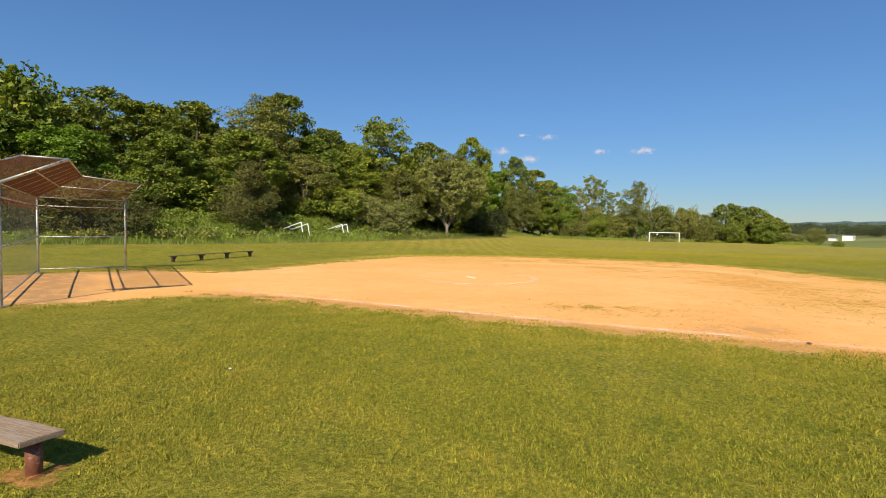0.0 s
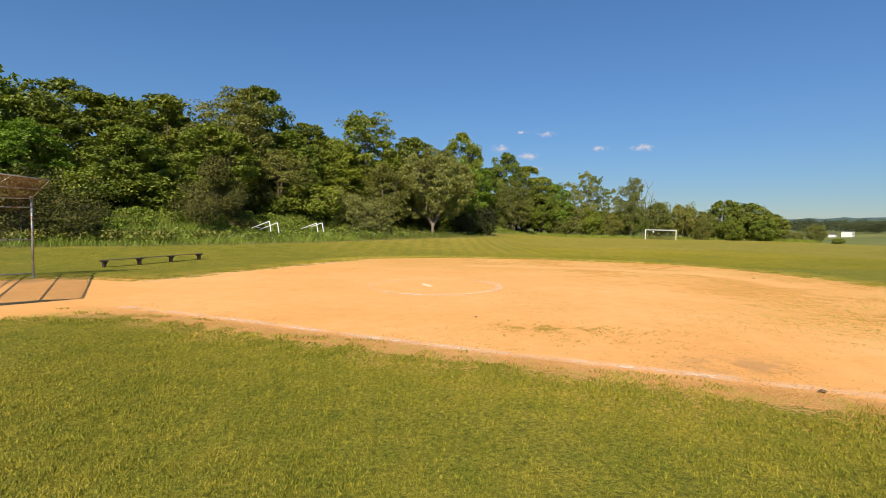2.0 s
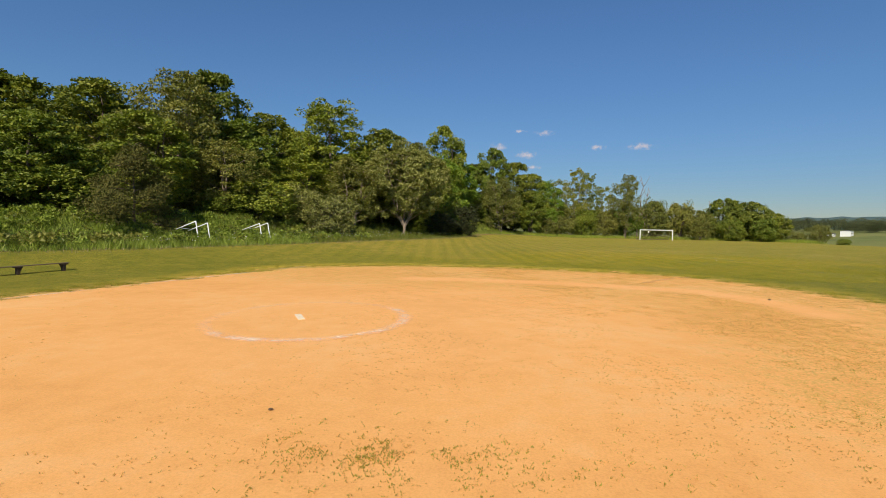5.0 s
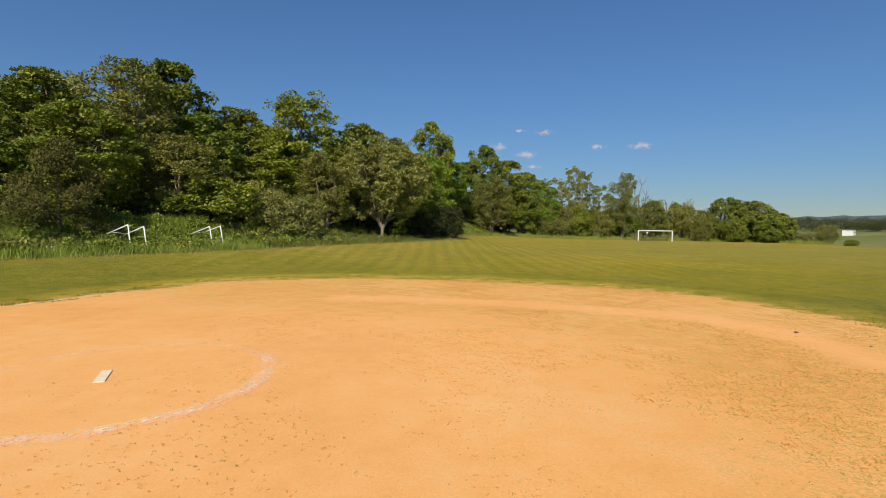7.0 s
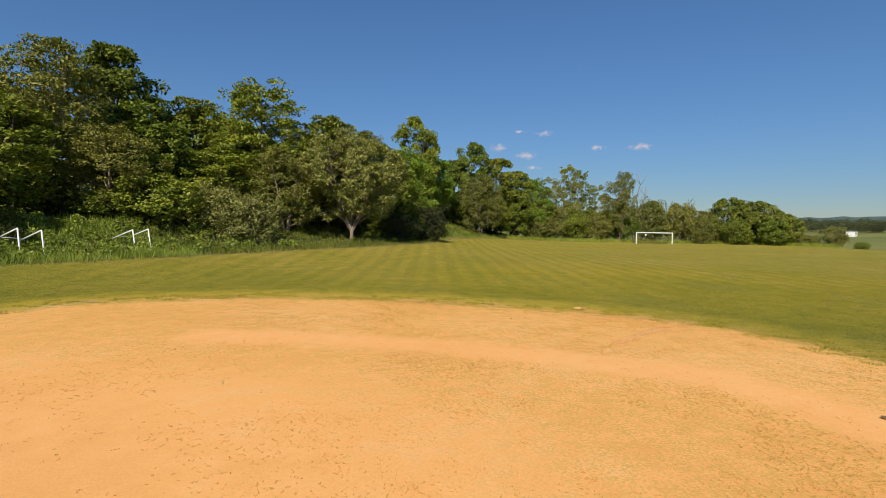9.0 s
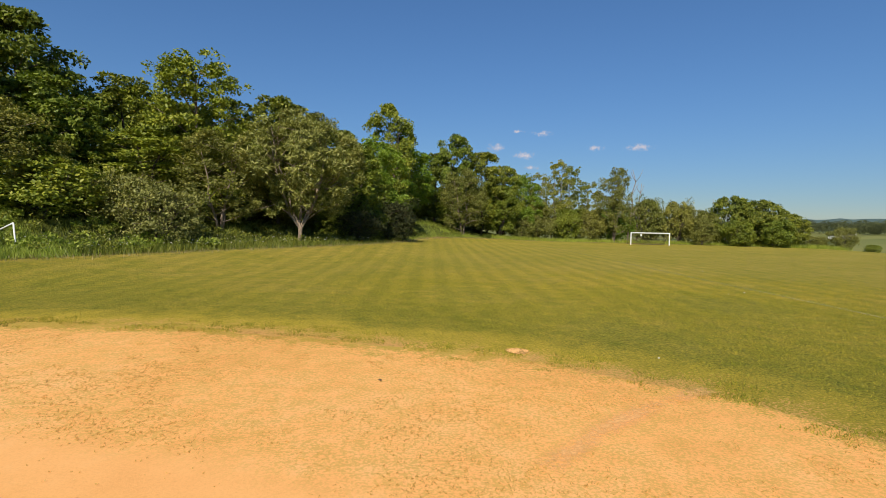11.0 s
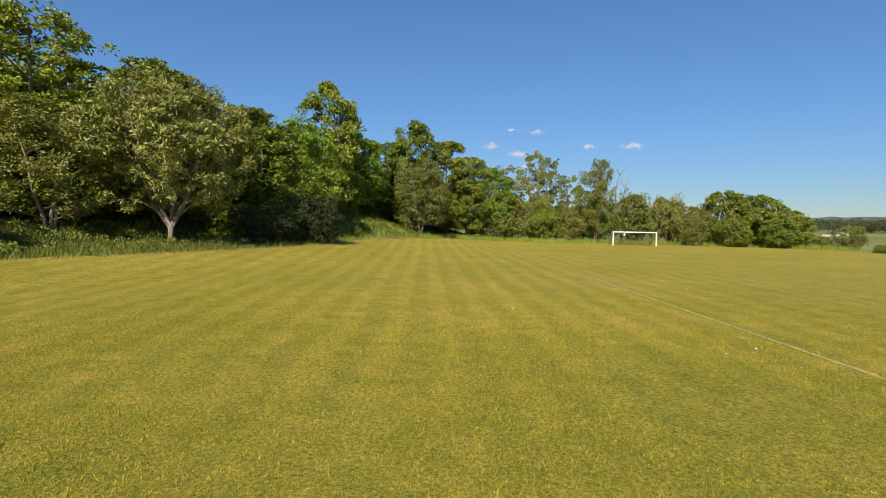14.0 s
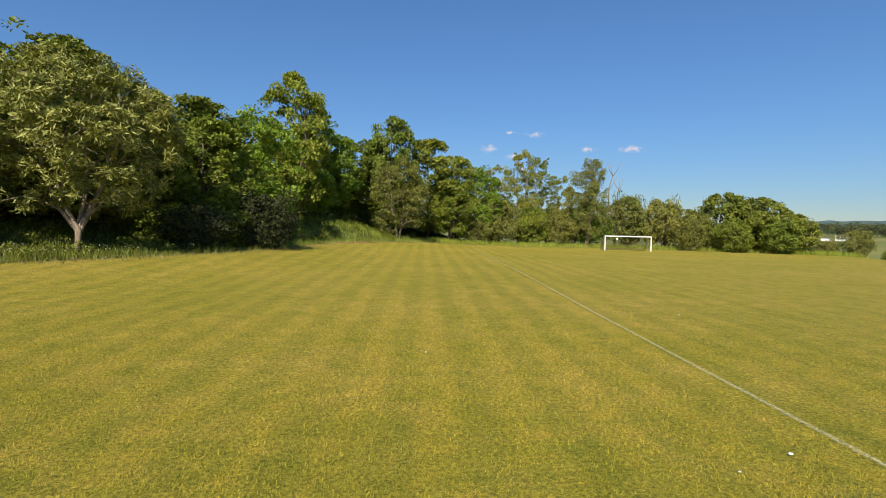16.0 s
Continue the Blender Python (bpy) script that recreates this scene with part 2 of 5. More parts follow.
def worn_material(name, a, c, rough=0.7, metal=0.0, scale=9, spot=None, stretch=(1, 1, 1)):
    m, n, l, b = material(name, rough, metal, 0.3)
    tc = n.new("ShaderNodeTexCoord")
    mp = n.new("ShaderNodeMapping")
    mp.inputs["Scale"].default_value = stretch
    l.new(tc.outputs["Object"], mp.inputs[0])
    k = noise_tex(n, l, mp.outputs[0], scale, 5, 0.7)
    col = ramp(n, l, k, [(0.32, a), (0.68, c)])
    if spot:
        s = spread(n, l, noise_tex(n, l, mp.outputs[0], scale * 0.4, 4, 0.7), 0.52, 0.62)
        col = mix(n, l, s, col, spot)
    l.new(col, b.inputs["Base Color"])
    bump(n, l, b, k, 0.3, 0.01)
    return m


LAWN = lawn_material()
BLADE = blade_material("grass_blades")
DIRT = dirt_material()
CHALK = chalk_material()
SCUFF = chalk_material("scuffed_sand", (0.90, 0.52, 0.20, 1))
PAINT = line_paint_material()
LEAF_OAK = leaf_material("leaf_deep", (0.071, 0.092, 0.012), (0.152, 0.183, 0.022), (0.311, 0.305, 0.038))
LEAF_MAPLE = leaf_material("leaf_mid", (0.086, 0.116, 0.013), (0.184, 0.227, 0.024), (0.362, 0.366, 0.047))
LEAF_OLIVE = leaf_material("leaf_olive", (0.096, 0.107, 0.018), (0.193, 0.198, 0.038), (0.366, 0.335, 0.081))
LEAF_PALE = leaf_material("leaf_pale", (0.074, 0.085, 0.015), (0.212, 0.224, 0.044), (0.530, 0.520, 0.194), 0.22)
LEAF_SILVER = leaf_material("leaf_silver", (0.096, 0.102, 0.022), (0.212, 0.218, 0.050), (0.43, 0.42, 0.135), 0.2)
LEAF_CEDAR = leaf_material("leaf_cedar", (0.051, 0.057, 0.013), (0.102, 0.100, 0.021), (0.181, 0.161, 0.036), 0.1, 0.85)
# near-black leaves: shade under the trees put into the leaf colour
LEAF_HOLLOW_SHADE = leaf_material("leaf_hollow_shade", (0.020, 0.024, 0.008), (0.042, 0.047, 0.013), (0.078, 0.078, 0.022), 0.06, 0.9)
LEAF_AIRY = leaf_material("leaf_airy", (0.120, 0.139, 0.022), (0.238, 0.247, 0.038), (0.451, 0.422, 0.099), 0.3)
# darker copy of the weed leaf, with tree shade put into its colour
LEAF_WEED_SHADED = leaf_material("leaf_weed_shaded", (0.061, 0.079, 0.010), (0.124, 0.150, 0.018), (0.257, 0.257, 0.034), 0.16)
LEAF_LIME = leaf_material("leaf_bright", (0.092, 0.144, 0.013), (0.197, 0.287, 0.026), (0.349, 0.434, 0.052), 0.3)
LEAF_WEED = leaf_material("leaf_weed", (0.112, 0.156, 0.020), (0.252, 0.306, 0.039), (0.459, 0.500, 0.088), 0.3)
LEAF_DRY = leaf_material("leaf_straw", (0.14, 0.12, 0.04), (0.26, 0.22, 0.09), (0.40, 0.33, 0.16), 0.2)
LEAF_FAR = leaf_material("leaf_far", (0.040, 0.050, 0.022), (0.070, 0.084, 0.034), (0.115, 0.125, 0.05), 0.1, 1.0)
BARK = bark_material("bark", (0.07, 0.05, 0.035), (0.20, 0.16, 0.12))
BARK_PALE = bark_material("bark_pale", (0.15, 0.11, 0.075), (0.42, 0.33, 0.25))
GALV = worn_material("galvanised_pipe", (0.36, 0.35, 0.33), (0.55, 0.54, 0.51), 0.45, 0.6, 12, (0.30, 0.17, 0.09))
RUST = worn_material("rusty_wire", (0.12, 0.055, 0.028), (0.23, 0.105, 0.05), 0.85, 0.1, 6)
WIRE = worn_material("grey_wire", (0.16, 0.15, 0.14), (0.30, 0.28, 0.26), 0.5, 0.5, 6)
WOOD = worn_material("weathered_plank", (0.19, 0.125, 0.075), (0.40, 0.28, 0.18), 0.85, 0, 7, (0.34, 0.27, 0.20), (1, 14, 14))
BENCH_POST = worn_material("brown_painted_steel", (0.13, 0.045, 0.022), (0.24, 0.085, 0.045), 0.6, 0.1, 14, (0.32, 0.17, 0.12))
DARKWOOD = worn_material("dark_stained_wood", (0.035, 0.022, 0.015), (0.085, 0.058, 0.04), 0.8, 0, 9)
BENCH_PLANK = worn_material("brown_bench_plank", (0.085, 0.062, 0.036), (0.21, 0.155, 0.09), 0.85, 0, 6, None, (1, 12, 12))
WHITE = worn_material("white_paint", (0.70, 0.70, 0.67), (0.84, 0.84, 0.81), 0.5, 0, 4)
RUBBER = worn_material("white_rubber", (0.78, 0.60, 0.38), (0.88, 0.76, 0.55), 0.7, 0, 20)
ROOFING = worn_material("grey_shingle", (0.10, 0.10, 0.10), (0.17, 0.165, 0.16), 0.9, 0, 3)
GLASS = worn_material("dark_window_glass", (0.02, 0.025, 0.03), (0.03, 0.035, 0.04), 0.08, 0, 1)
BASE_SAND = chalk_material("base_sand", (0.84, 0.45, 0.165, 1))
LOOSE = chalk_material("loose_soil", (0.50, 0.23, 0.075, 1))
SOIL = worn_material("reddish_soil", (0.20, 0.085, 0.03), (0.40, 0.19, 0.075), 0.95, 0, 14, (0.16, 0.14, 0.04))


# ---- mesh helpers ----
def mesh_object(name, verts, faces, mat, smooth=False, parent=None, label=""):
    me = bpy.data.meshes.new(name)
    me.from_pydata([tuple(v) for v in verts], [], [tuple(f) for f in faces])
    me.materials.append(mat)
    if smooth:
        me.polygons.foreach_set("use_smooth", [True] * len(me.polygons))
    ob = new(name, me)
    if parent is not None:
        ob.parent = parent
    if label:
        tagged(ob, label)
    return ob


def fast_mesh(name, co, tri, mat):
    """A mesh from arrays: co (n, 3), tri (m, 3)."""
    me = bpy.data.meshes.new(name)
    co, tri = np.asarray(co, np.float32), np.asarray(tri, np.int32)
    me.vertices.add(len(co))
    me.vertices.foreach_set("co", co.ravel())
    me.loops.add(tri.size)
    me.loops.foreach_set("vertex_index", tri.ravel())
    me.polygons.add(len(tri))
    me.polygons.foreach_set("loop_start", np.arange(0, tri.size, 3, dtype=np.int32))
    me.update(calc_edges=True)
    me.materials.append(mat)
    return me


def put_attribute(me, name, values):
    me.attributes.new(name, 'FLOAT', 'POINT').data.foreach_set("value", np.asarray(values, np.float32))


def part(name, bm, mat, parent=None, label="", smooth=False):
    me = bpy.data.meshes.new(name)
    bm.to_mesh(me)
    bm.free()
    me.materials.append(mat)
    if smooth:
        me.polygons.foreach_set("use_smooth", [True] * len(me.polygons))
    ob = new(name, me)
    ob.parent = parent
    if label:
        tagged(ob, label)
    return ob


def empty(name, m, label, category, group="", kind=""):
    ob = new(name)
    ob.matrix_world = m
    return tagged(ob, label, category, group, kind)


def box_bm(size, centre=(0, 0, 0), bevel=0.0, turn=None):
    bm = bmesh.new()
    bmesh.ops.create_cube(bm, size=1)
    bmesh.ops.scale(bm, vec=size, verts=bm.verts)
    if bevel:
        bmesh.ops.bevel(bm, geom=bm.edges[:], offset=bevel, segments=2, affect='EDGES')
    if turn is not None:
        bmesh.ops.transform(bm, matrix=turn, verts=bm.verts)
    bmesh.ops.translate(bm, vec=centre, verts=bm.verts)
    return bm


def tube_arrays(pts, radii, sides=8):
    """A capped tapered tube along a polyline."""
    pts = [Vector(p) for p in pts]
    vs, fs = [], []
    for i, p in enumerate(pts):
        d = (pts[min(i + 1, len(pts) - 1)] - pts[max(i - 1, 0)]).normalized()
        a = d.orthogonal().normalized() if i == 0 else (a - d * a.dot(d)).normalized()
        b = d.cross(a)
        for k in range(sides):
            w = 2 * math.pi * k / sides
            vs.append(p + (a * math.cos(w) + b * math.sin(w)) * radii[i])
    for i in range(len(pts) - 1):
        for k in range(sides):
            k2 = (k + 1) % sides
            fs.append((i * sides + k, i * sides + k2, (i + 1) * sides + k2, (i + 1) * sides + k))
    fs.append(tuple(reversed(range(sides))))
    fs.append(tuple(range((len(pts) - 1) * sides, len(pts) * sides)))
    return vs, fs


def tube(name, pts, radius, mat, parent=None, label="", sides=10):
    r = radius if isinstance(radius, (list, tuple)) else [radius] * len(pts)
    vs, fs = tube_arrays(pts, r, sides)
    return mesh_object(name, vs, fs, mat, True, parent, label)


# ---- the lie of the land ----
HOME = np.array((-10.80, 12.20))
U3 = np.array((0.4475, 0.8943))           # third-base line
U1 = np.array((0.9146, -0.4045))          # first-base line
PITCH = np.array((0.38, 15.25))         # middle of the pitching circle
MOUTH = [(-46, 12), (-30, 19), (-22, 24), (-16, 27.5), (-12.5, 31), (-9, 35.5), (-5.5, 41), (-1.5, 47.5), (2, 53), (5.5, 58.5), (7.5, 66),
         (9, 74.5), (13, 82), (19, 91), (28, 97), (42, 98.5), (52, 96), (62, 92.5), (72, 89)]
MOUTH_L = np.array(MOUTH, float)


def smooth(x, lo, hi):
    t = np.clip((x - lo) / (hi - lo), 0, 1)
    return t * t * (3 - 2 * t)


def wood_distance(x, y):
    """How far a place lies behind the edge of the mown field (negative: on the field)."""
    best = np.full(np.shape(x), 1e9)
    sign = np.ones(np.shape(x))
    for a, b in zip(MOUTH_L[:-1], MOUTH_L[1:]):
        e = b - a
        t = np.clip(((x - a[0]) * e[0] + (y - a[1]) * e[1]) / (e @ e), 0, 1)
        dx, dy = x - a[0] - t * e[0], y - a[1] - t * e[1]
        d = np.hypot(dx, dy)
        s = np.where(e[0] * dy - e[1] * dx > 0, 1.0, -1.0)
        near = d < best
        best, sign = np.where(near, d, best), np.where(near, s, sign)
    return best * sign


def soft_noise(x, y, scale, seed=0):
    """Cheap smooth noise from a few sines."""
    r = np.random.RandomState(seed)
    out = 0
    for k in range(5):
        a, p, f = r.uniform(0, 6.28), r.uniform(0, 6.28), scale * r.uniform(0.6, 1.9)
        out = out + np.sin((x * math.cos(a) + y * math.sin(a)) * f + p)
    return out / 5


def ground_z(x, y):
    x, y = np.asarray(x, float), np.asarray(y, float)
    w = wood_distance(x, y)
    left = smooth(x, 30, 8)
    rise = left * EDGE_RISE * smooth(w, -7.5, 0.5)
    berm = left * (1.45 * smooth(w, 2.2, 10) + 0.10 * np.clip(w - 5, 0, 45))
    back = smooth(x, 8, 30) * -0.06 * np.clip(w - 8, 0, 120)
    mound = 1.5 * np.exp(-((x - 9.5) / 5.0) ** 2 - ((y - 83) / 6.0) ** 2) * smooth(w, 0, 4)
    z = rise + berm + mound + back - 0.35 * smooth(y, 55, 90) * smooth(x, 12, 35)
    # the field ends in a bank on the valley side
    crest = np.clip(x - 66 - 0.10 * (y - 85), 0, 1e9)
    z = z - 0.075 * np.clip(crest, 0, 100) * smooth(crest, 0, 12) + 0.055 * np.clip(crest - 100, 0, 260)
    far = np.hypot(x - 10, y - 30)
    z = z + smooth(far, 60, 200) * 0.6 * soft_noise(x, y, 0.02, 3)
    return z


EDGE_RISE = 0.55


def infield_distance(x, y):
    """Distance outside the bare infield (negative: on the dirt)."""
    x, y = np.asarray(x, float), np.asarray(y, float)
    a = (x - HOME[0]) * U3[1] - (y - HOME[1]) * U3[0]      # off the third-base line
    b = (y - HOME[1]) * U1[0] - (x - HOME[0]) * U1[1]      # off the first-base line
    wedge = np.maximum(-0.82 - b, -0.4 - a)
    arc = np.hypot(x - 3.2, y - 15.3) - 13.9 - 1.0 * np.exp(-((np.arctan2(y - 15.3, x - 3.2) - 0.72) / 0.28) ** 2)
    body = np.maximum(wedge, arc)
    plate = np.hypot((x + 11.6), (y - 11.9)) - 4.3
    k = 1.2
    h = np.clip(0.5 + 0.5 * (plate - body) / k, 0, 1)
    return plate * (1 - h) + body * h - k * h * (1 - h)


def tensor(lo, hi, step, limit, n_far):
    inner = np.arange(lo, hi + step / 2, step)
    a = lo - np.geomspace(step, lo + limit, n_far)[::-1]
    b = hi + np.geomspace(step, limit - hi, n_far)
    return np.concatenate([a, inner, b])


def build_ground():
    xs, ys = tensor(-30, 74, 0.5, 4200, 34), tensor(-8, 104, 0.5, 4200, 34)
    gx, gy = np.meshgrid(xs, ys)
    z = ground_z(gx, gy)
    inf = infield_distance(gx, gy)
    z = z + 0.02 * soft_noise(gx, gy, 0.9, 7) * smooth(inf, 0.3, 2.5)
    z = z - 0.04 * smooth(inf, -0.7, -2.0)
    nx, ny = len(xs), len(ys)
    co = np.stack([gx.ravel(), gy.ravel(), z.ravel()], 1)
    i = np.arange(nx * ny).reshape(ny, nx)
    a, b, c, d = i[:-1, :-1].ravel(), i[:-1, 1:].ravel(), i[1:, 1:].ravel(), i[1:, :-1].ravel()
    tri = np.concatenate([np.stack([a, b, c], 1), np.stack([a, c, d], 1)])
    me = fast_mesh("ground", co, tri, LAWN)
    me.polygons.foreach_set("use_smooth", [True] * len(me.polygons))
    put_attribute(me, "infield", inf.ravel())
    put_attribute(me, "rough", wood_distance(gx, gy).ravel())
    put_attribute(me, "thin", (smooth(gx, -9, -3) * smooth(gy, 12, 20) * (1 - 0.65 * smooth(gx, 11.5, 14.5)) + 0.3).clip(0, 1).ravel())
    crest = gx - 74 - 0.10 * (gy - 85)
    put_attribute(me, "far", np.maximum(smooth(crest, 10, 60), smooth(np.hypot(gx, gy - 40), 150, 260)).ravel())
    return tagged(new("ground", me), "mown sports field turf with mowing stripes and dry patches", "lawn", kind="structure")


BASEPATH = np.array([(2.4, 23.3), (4.86, 23.17), (7.8, 22.5), (10.2, 21.6), (12.2, 20.6), (13.1, 18.7), (13.3, 16.5)])


def basepath_distance(x, y):
    """Distance from the trodden way between the bases."""
    best = np.full(np.shape(x), 1e9)
    for a, b in zip(BASEPATH[:-1], BASEPATH[1:]):
        e = b - a
        t = np.clip(((x - a[0]) * e[0] + (y - a[1]) * e[1]) / (e @ e), 0, 1)
        best = np.minimum(best, np.hypot(x - a[0] - t * e[0], y - a[1] - t * e[1]))
    return best


def build_infield():
    """The bare sand infield, its edge ragged, as a fan of rings round its middle."""
    c = np.array((3.0, 16.0))
    na, nr = 3600, 40
    th = np.linspace(0, 2 * np.pi, na, endpoint=False)
    lo, hi = np.zeros(na), np.full(na, 30.0)

    def ragged(x, y):
        return (infield_distance(x, y) + (0.24 + 0.3 * smooth(y, 20, 26)) * soft_noise(x, y, 1.1, 11) + 0.14 * soft_noise(x, y, 4.0, 12) + 0.07 * soft_noise(x, y, 11, 13)
                + 0.05 * soft_noise(x, y, 30, 14))
    for _ in range(40):
        r = (lo + hi) / 2
        out = ragged(c[0] + r * np.cos(th), c[1] + r * np.sin(th)) > 0
        hi, lo = np.where(out, r, hi), np.where(out, lo, r)
    s = np.linspace(0, 1, nr + 1)[1:]
    R = r[None, :] * s[:, None]
    x, y = c[0] + R * np.cos(th), c[1] + R * np.sin(th)
    z = ground_z(x, y) + 0.002 + 0.007 * smooth(infield_distance(x, y), 0.1, -0.8) + 0.010 * soft_noise(x, y, 1.1, 21) * smooth(infield_distance(x, y), -0.8, -2.2)
    co = np.concatenate([[(c[0], c[1], float(ground_z(*c)) + 0.010)], np.stack([x.ravel(), y.ravel(), z.ravel()], 1)])
    idx = 1 + np.arange(nr * na).reshape(nr, na)
    nxt = np.roll(idx, -1, 1)
    tri = [np.stack([np.zeros(na, int), idx[0], nxt[0]], 1)]
    a, b, cc, d = idx[:-1].ravel(), idx[1:].ravel(), nxt[1:].ravel(), nxt[:-1].ravel()
    tri += [np.stack([a, b, cc], 1), np.stack([a, cc, d], 1)]
    me = fast_mesh("infield", co, np.concatenate(tri), DIRT)
    me.polygons.foreach_set("use_smooth", [True] * len(me.polygons))
    px, py = co[:, 0], co[:, 1]
    rr = np.hypot(px - 3.2, py - 15.3)
    put_attribute(me, "ring", smooth(rr, 2.5, 10) * smooth(px * 0.5 + py * 0.5, 7.5, 12.5) + 1.1 * np.exp(-((px - 10.6) / 2.6) ** 2 - ((py - 9.6) / 2.4) ** 2))
    put_attribute(me, "rim", infield_distance(px, py) + 0.55 * smooth(py, 22, 27) * smooth(px, 15, 9))
    off = (py - HOME[1]) * U1[0] - (px - HOME[0]) * U1[1] + 0.1 * soft_noise(px, py, 2.0, 41)
    stop_a, stop_b = np.array((-10.77, 7.36)), np.array((-15.45, 14.25))
    e = stop_b - stop_a
    t = np.clip(((px - stop_a[0]) * e[0] + (py - stop_a[1]) * e[1]) / (e @ e), 0, 1)
    net = np.minimum(np.hypot(px - stop_a[0] - t * e[0], py - stop_a[1] - t * e[1]), np.hypot(px + 14.0, py - 15.5)) + 0.5 * soft_noise(px, py, 1.3, 44)
    put_attribute(me, "trodden", smooth(basepath_distance(px, py) + 0.15 * soft_noise(px, py, 2.6, 42), 1.0, 0.25) + 0.8 * smooth(np.hypot(px - 1.5, py - 15.3) + 0.5 * soft_noise(px, py, 0.8, 43), 6.0, 3.0))
    put_attribute(me, "verge", smooth(off, 0.05, -0.28) * smooth(px, -9, -5))
    # how strongly the earth and painted netting shade show, fading from the backstop
    put_attribute(me, "soil", smooth(net, 2.6, 0.6))
    put_attribute(me, "damp", smooth(np.hypot((px - 5.0) / 1.6, (py - 6.2) / 0.8), 1, 0.2))
    return tagged(new("infield", me), "bare orange sand softball infield with scattered weeds", "infield", kind="structure")


def ribbon(name, centre, width, mat, label, category, lift=0.021, steps=200, chalk=None):
    """A worn painted line that follows the ground; centre(t) gives its middle."""
    t = np.linspace(0, 1, steps)
    p = np.array([centre(v) for v in t])
    d = np.gradient(p, axis=0)
    d /= np.linalg.norm(d, axis=1)[:, None]
    nrm = np.stack([-d[:, 1], d[:, 0]], 1)
    cols = np.array((-0.5, -0.32, -0.12, 0.12, 0.32, 0.5))
    pts = p[:, None, :] + nrm[:, None, :] * (cols * width)[None, :, None]
    pts = pts.reshape(-1, 2)
    z = ground_z(pts[:, 0], pts[:, 1]) + lift
    co = np.concatenate([pts, z[:, None]], 1)
    i = np.arange(steps * 6).reshape(steps, 6)
    a, b, c, e = i[:-1, :-1].ravel(), i[:-1, 1:].ravel(), i[1:, 1:].ravel(), i[1:, :-1].ravel()
    me = fast_mesh(name, co, np.concatenate([np.stack([a, b, c], 1), np.stack([a, c, e], 1)]), mat)
    put_attribute(me, "edge", np.tile((0.0, 0.45, 1.0, 1.0, 0.45, 0.0), steps))
    put_attribute(me, "chalk", np.repeat([chalk(v) if chalk else 1.0 for v in t], 6))
    return tagged(new(name, me), label, category, kind="structure")


build_ground()
build_infield()
ribbon("foul_line", lambda t: HOME + U1 * (4.0 + 15.6 * t) + 0.05 * math.sin(9 * t), 0.46, CHALK, "worn white chalk foul line on sand", "chalk line",
       chalk=lambda t: 0.78 + 0.22 * math.sin(17 * t) * math.sin(41 * t))
ribbon("foul_line", lambda t: HOME + U3 * (3.4 + 14.0 * t) + 0.04 * math.sin(7 * t), 0.45, CHALK, "faint chalk foul line along the sand's edge", "chalk line",
       chalk=lambda t: 0.6 + 0.3 * math.sin(13 * t))
ribbon("pitching_circle", lambda t: PITCH + (2.14 + 0.06 * math.sin(12.5664 * t)) * np.array((math.cos(6.2832 * t), math.sin(6.2832 * t))), 0.46, CHALK,
       "worn chalk circle round the pitching plate", "chalk circle", steps=300,
       chalk=lambda t: 0.22 + 0.78 * float(smooth(-math.sin(6.2832 * t - 0.5) + 0.25 * math.sin(18.85 * t), -0.3, 0.5)))
ribbon("runner_lane", lambda t: np.array((11.4, 22.9)) + np.array((3.0, 2.4)) * t + np.array((-0.1, 0.15)) * math.sin(3.14 * t), 0.44, SCUFF,
       "short scuffed pale track in the sand", "chalk line", steps=60)
ribbon("touchline", lambda t: np.array((22.66 + 0.45 * t + 0.03 * math.sin(20 * t), 27.0 + 69 * t)), 0.14, PAINT,
       "faded white painted touchline on the grass", "field line", lift=0.045, steps=300)


# ---- far country ----
def build_hills():
    """Wooded ridges on the far side of the valley."""
    for dist, high, seed, haze in ((2300, 54, 1, 0.10), (3600, 122, 2, 0.36)):
        m, n, l, b = material("far_wooded_ridge", 1.0, 0, 0.0)
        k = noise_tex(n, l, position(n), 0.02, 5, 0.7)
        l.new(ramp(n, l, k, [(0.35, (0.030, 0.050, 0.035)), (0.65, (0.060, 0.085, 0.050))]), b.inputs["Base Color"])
        # distance haze painted as a bluish glow, stronger on the farther ridge
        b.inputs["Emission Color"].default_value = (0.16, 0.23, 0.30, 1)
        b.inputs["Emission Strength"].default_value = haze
        th = np.linspace(-0.35, 1.25, 260)
        prof = high * (0.72 + 0.22 * soft_noise(th * 9, th * 0, 1.0, seed) + 0.05 * soft_noise(th * 160, th * 0, 1.0, seed + 5)) * smooth(th, 0.1, 0.75)
        rows = []
        for f, hgt in ((0.82, -0.3), (0.92, 0.55), (1.0, 1.0), (1.12, 0.6)):
            rows.append(np.stack([dist * f * np.sin(th), dist * f * np.cos(th), prof * hgt - 14], 1))
        co = np.concatenate(rows)
        i = np.arange(len(co)).reshape(4, -1)
        a, c, d, e = i[:-1, :-1].ravel(), i[:-1, 1:].ravel(), i[1:, 1:].ravel(), i[1:, :-1].ravel()
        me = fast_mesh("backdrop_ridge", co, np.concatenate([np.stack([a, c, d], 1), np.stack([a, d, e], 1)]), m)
        tagged(new("backdrop_ridge", me), "wooded ridge beyond the valley, its haze a painted glow", "hill", kind="structure")


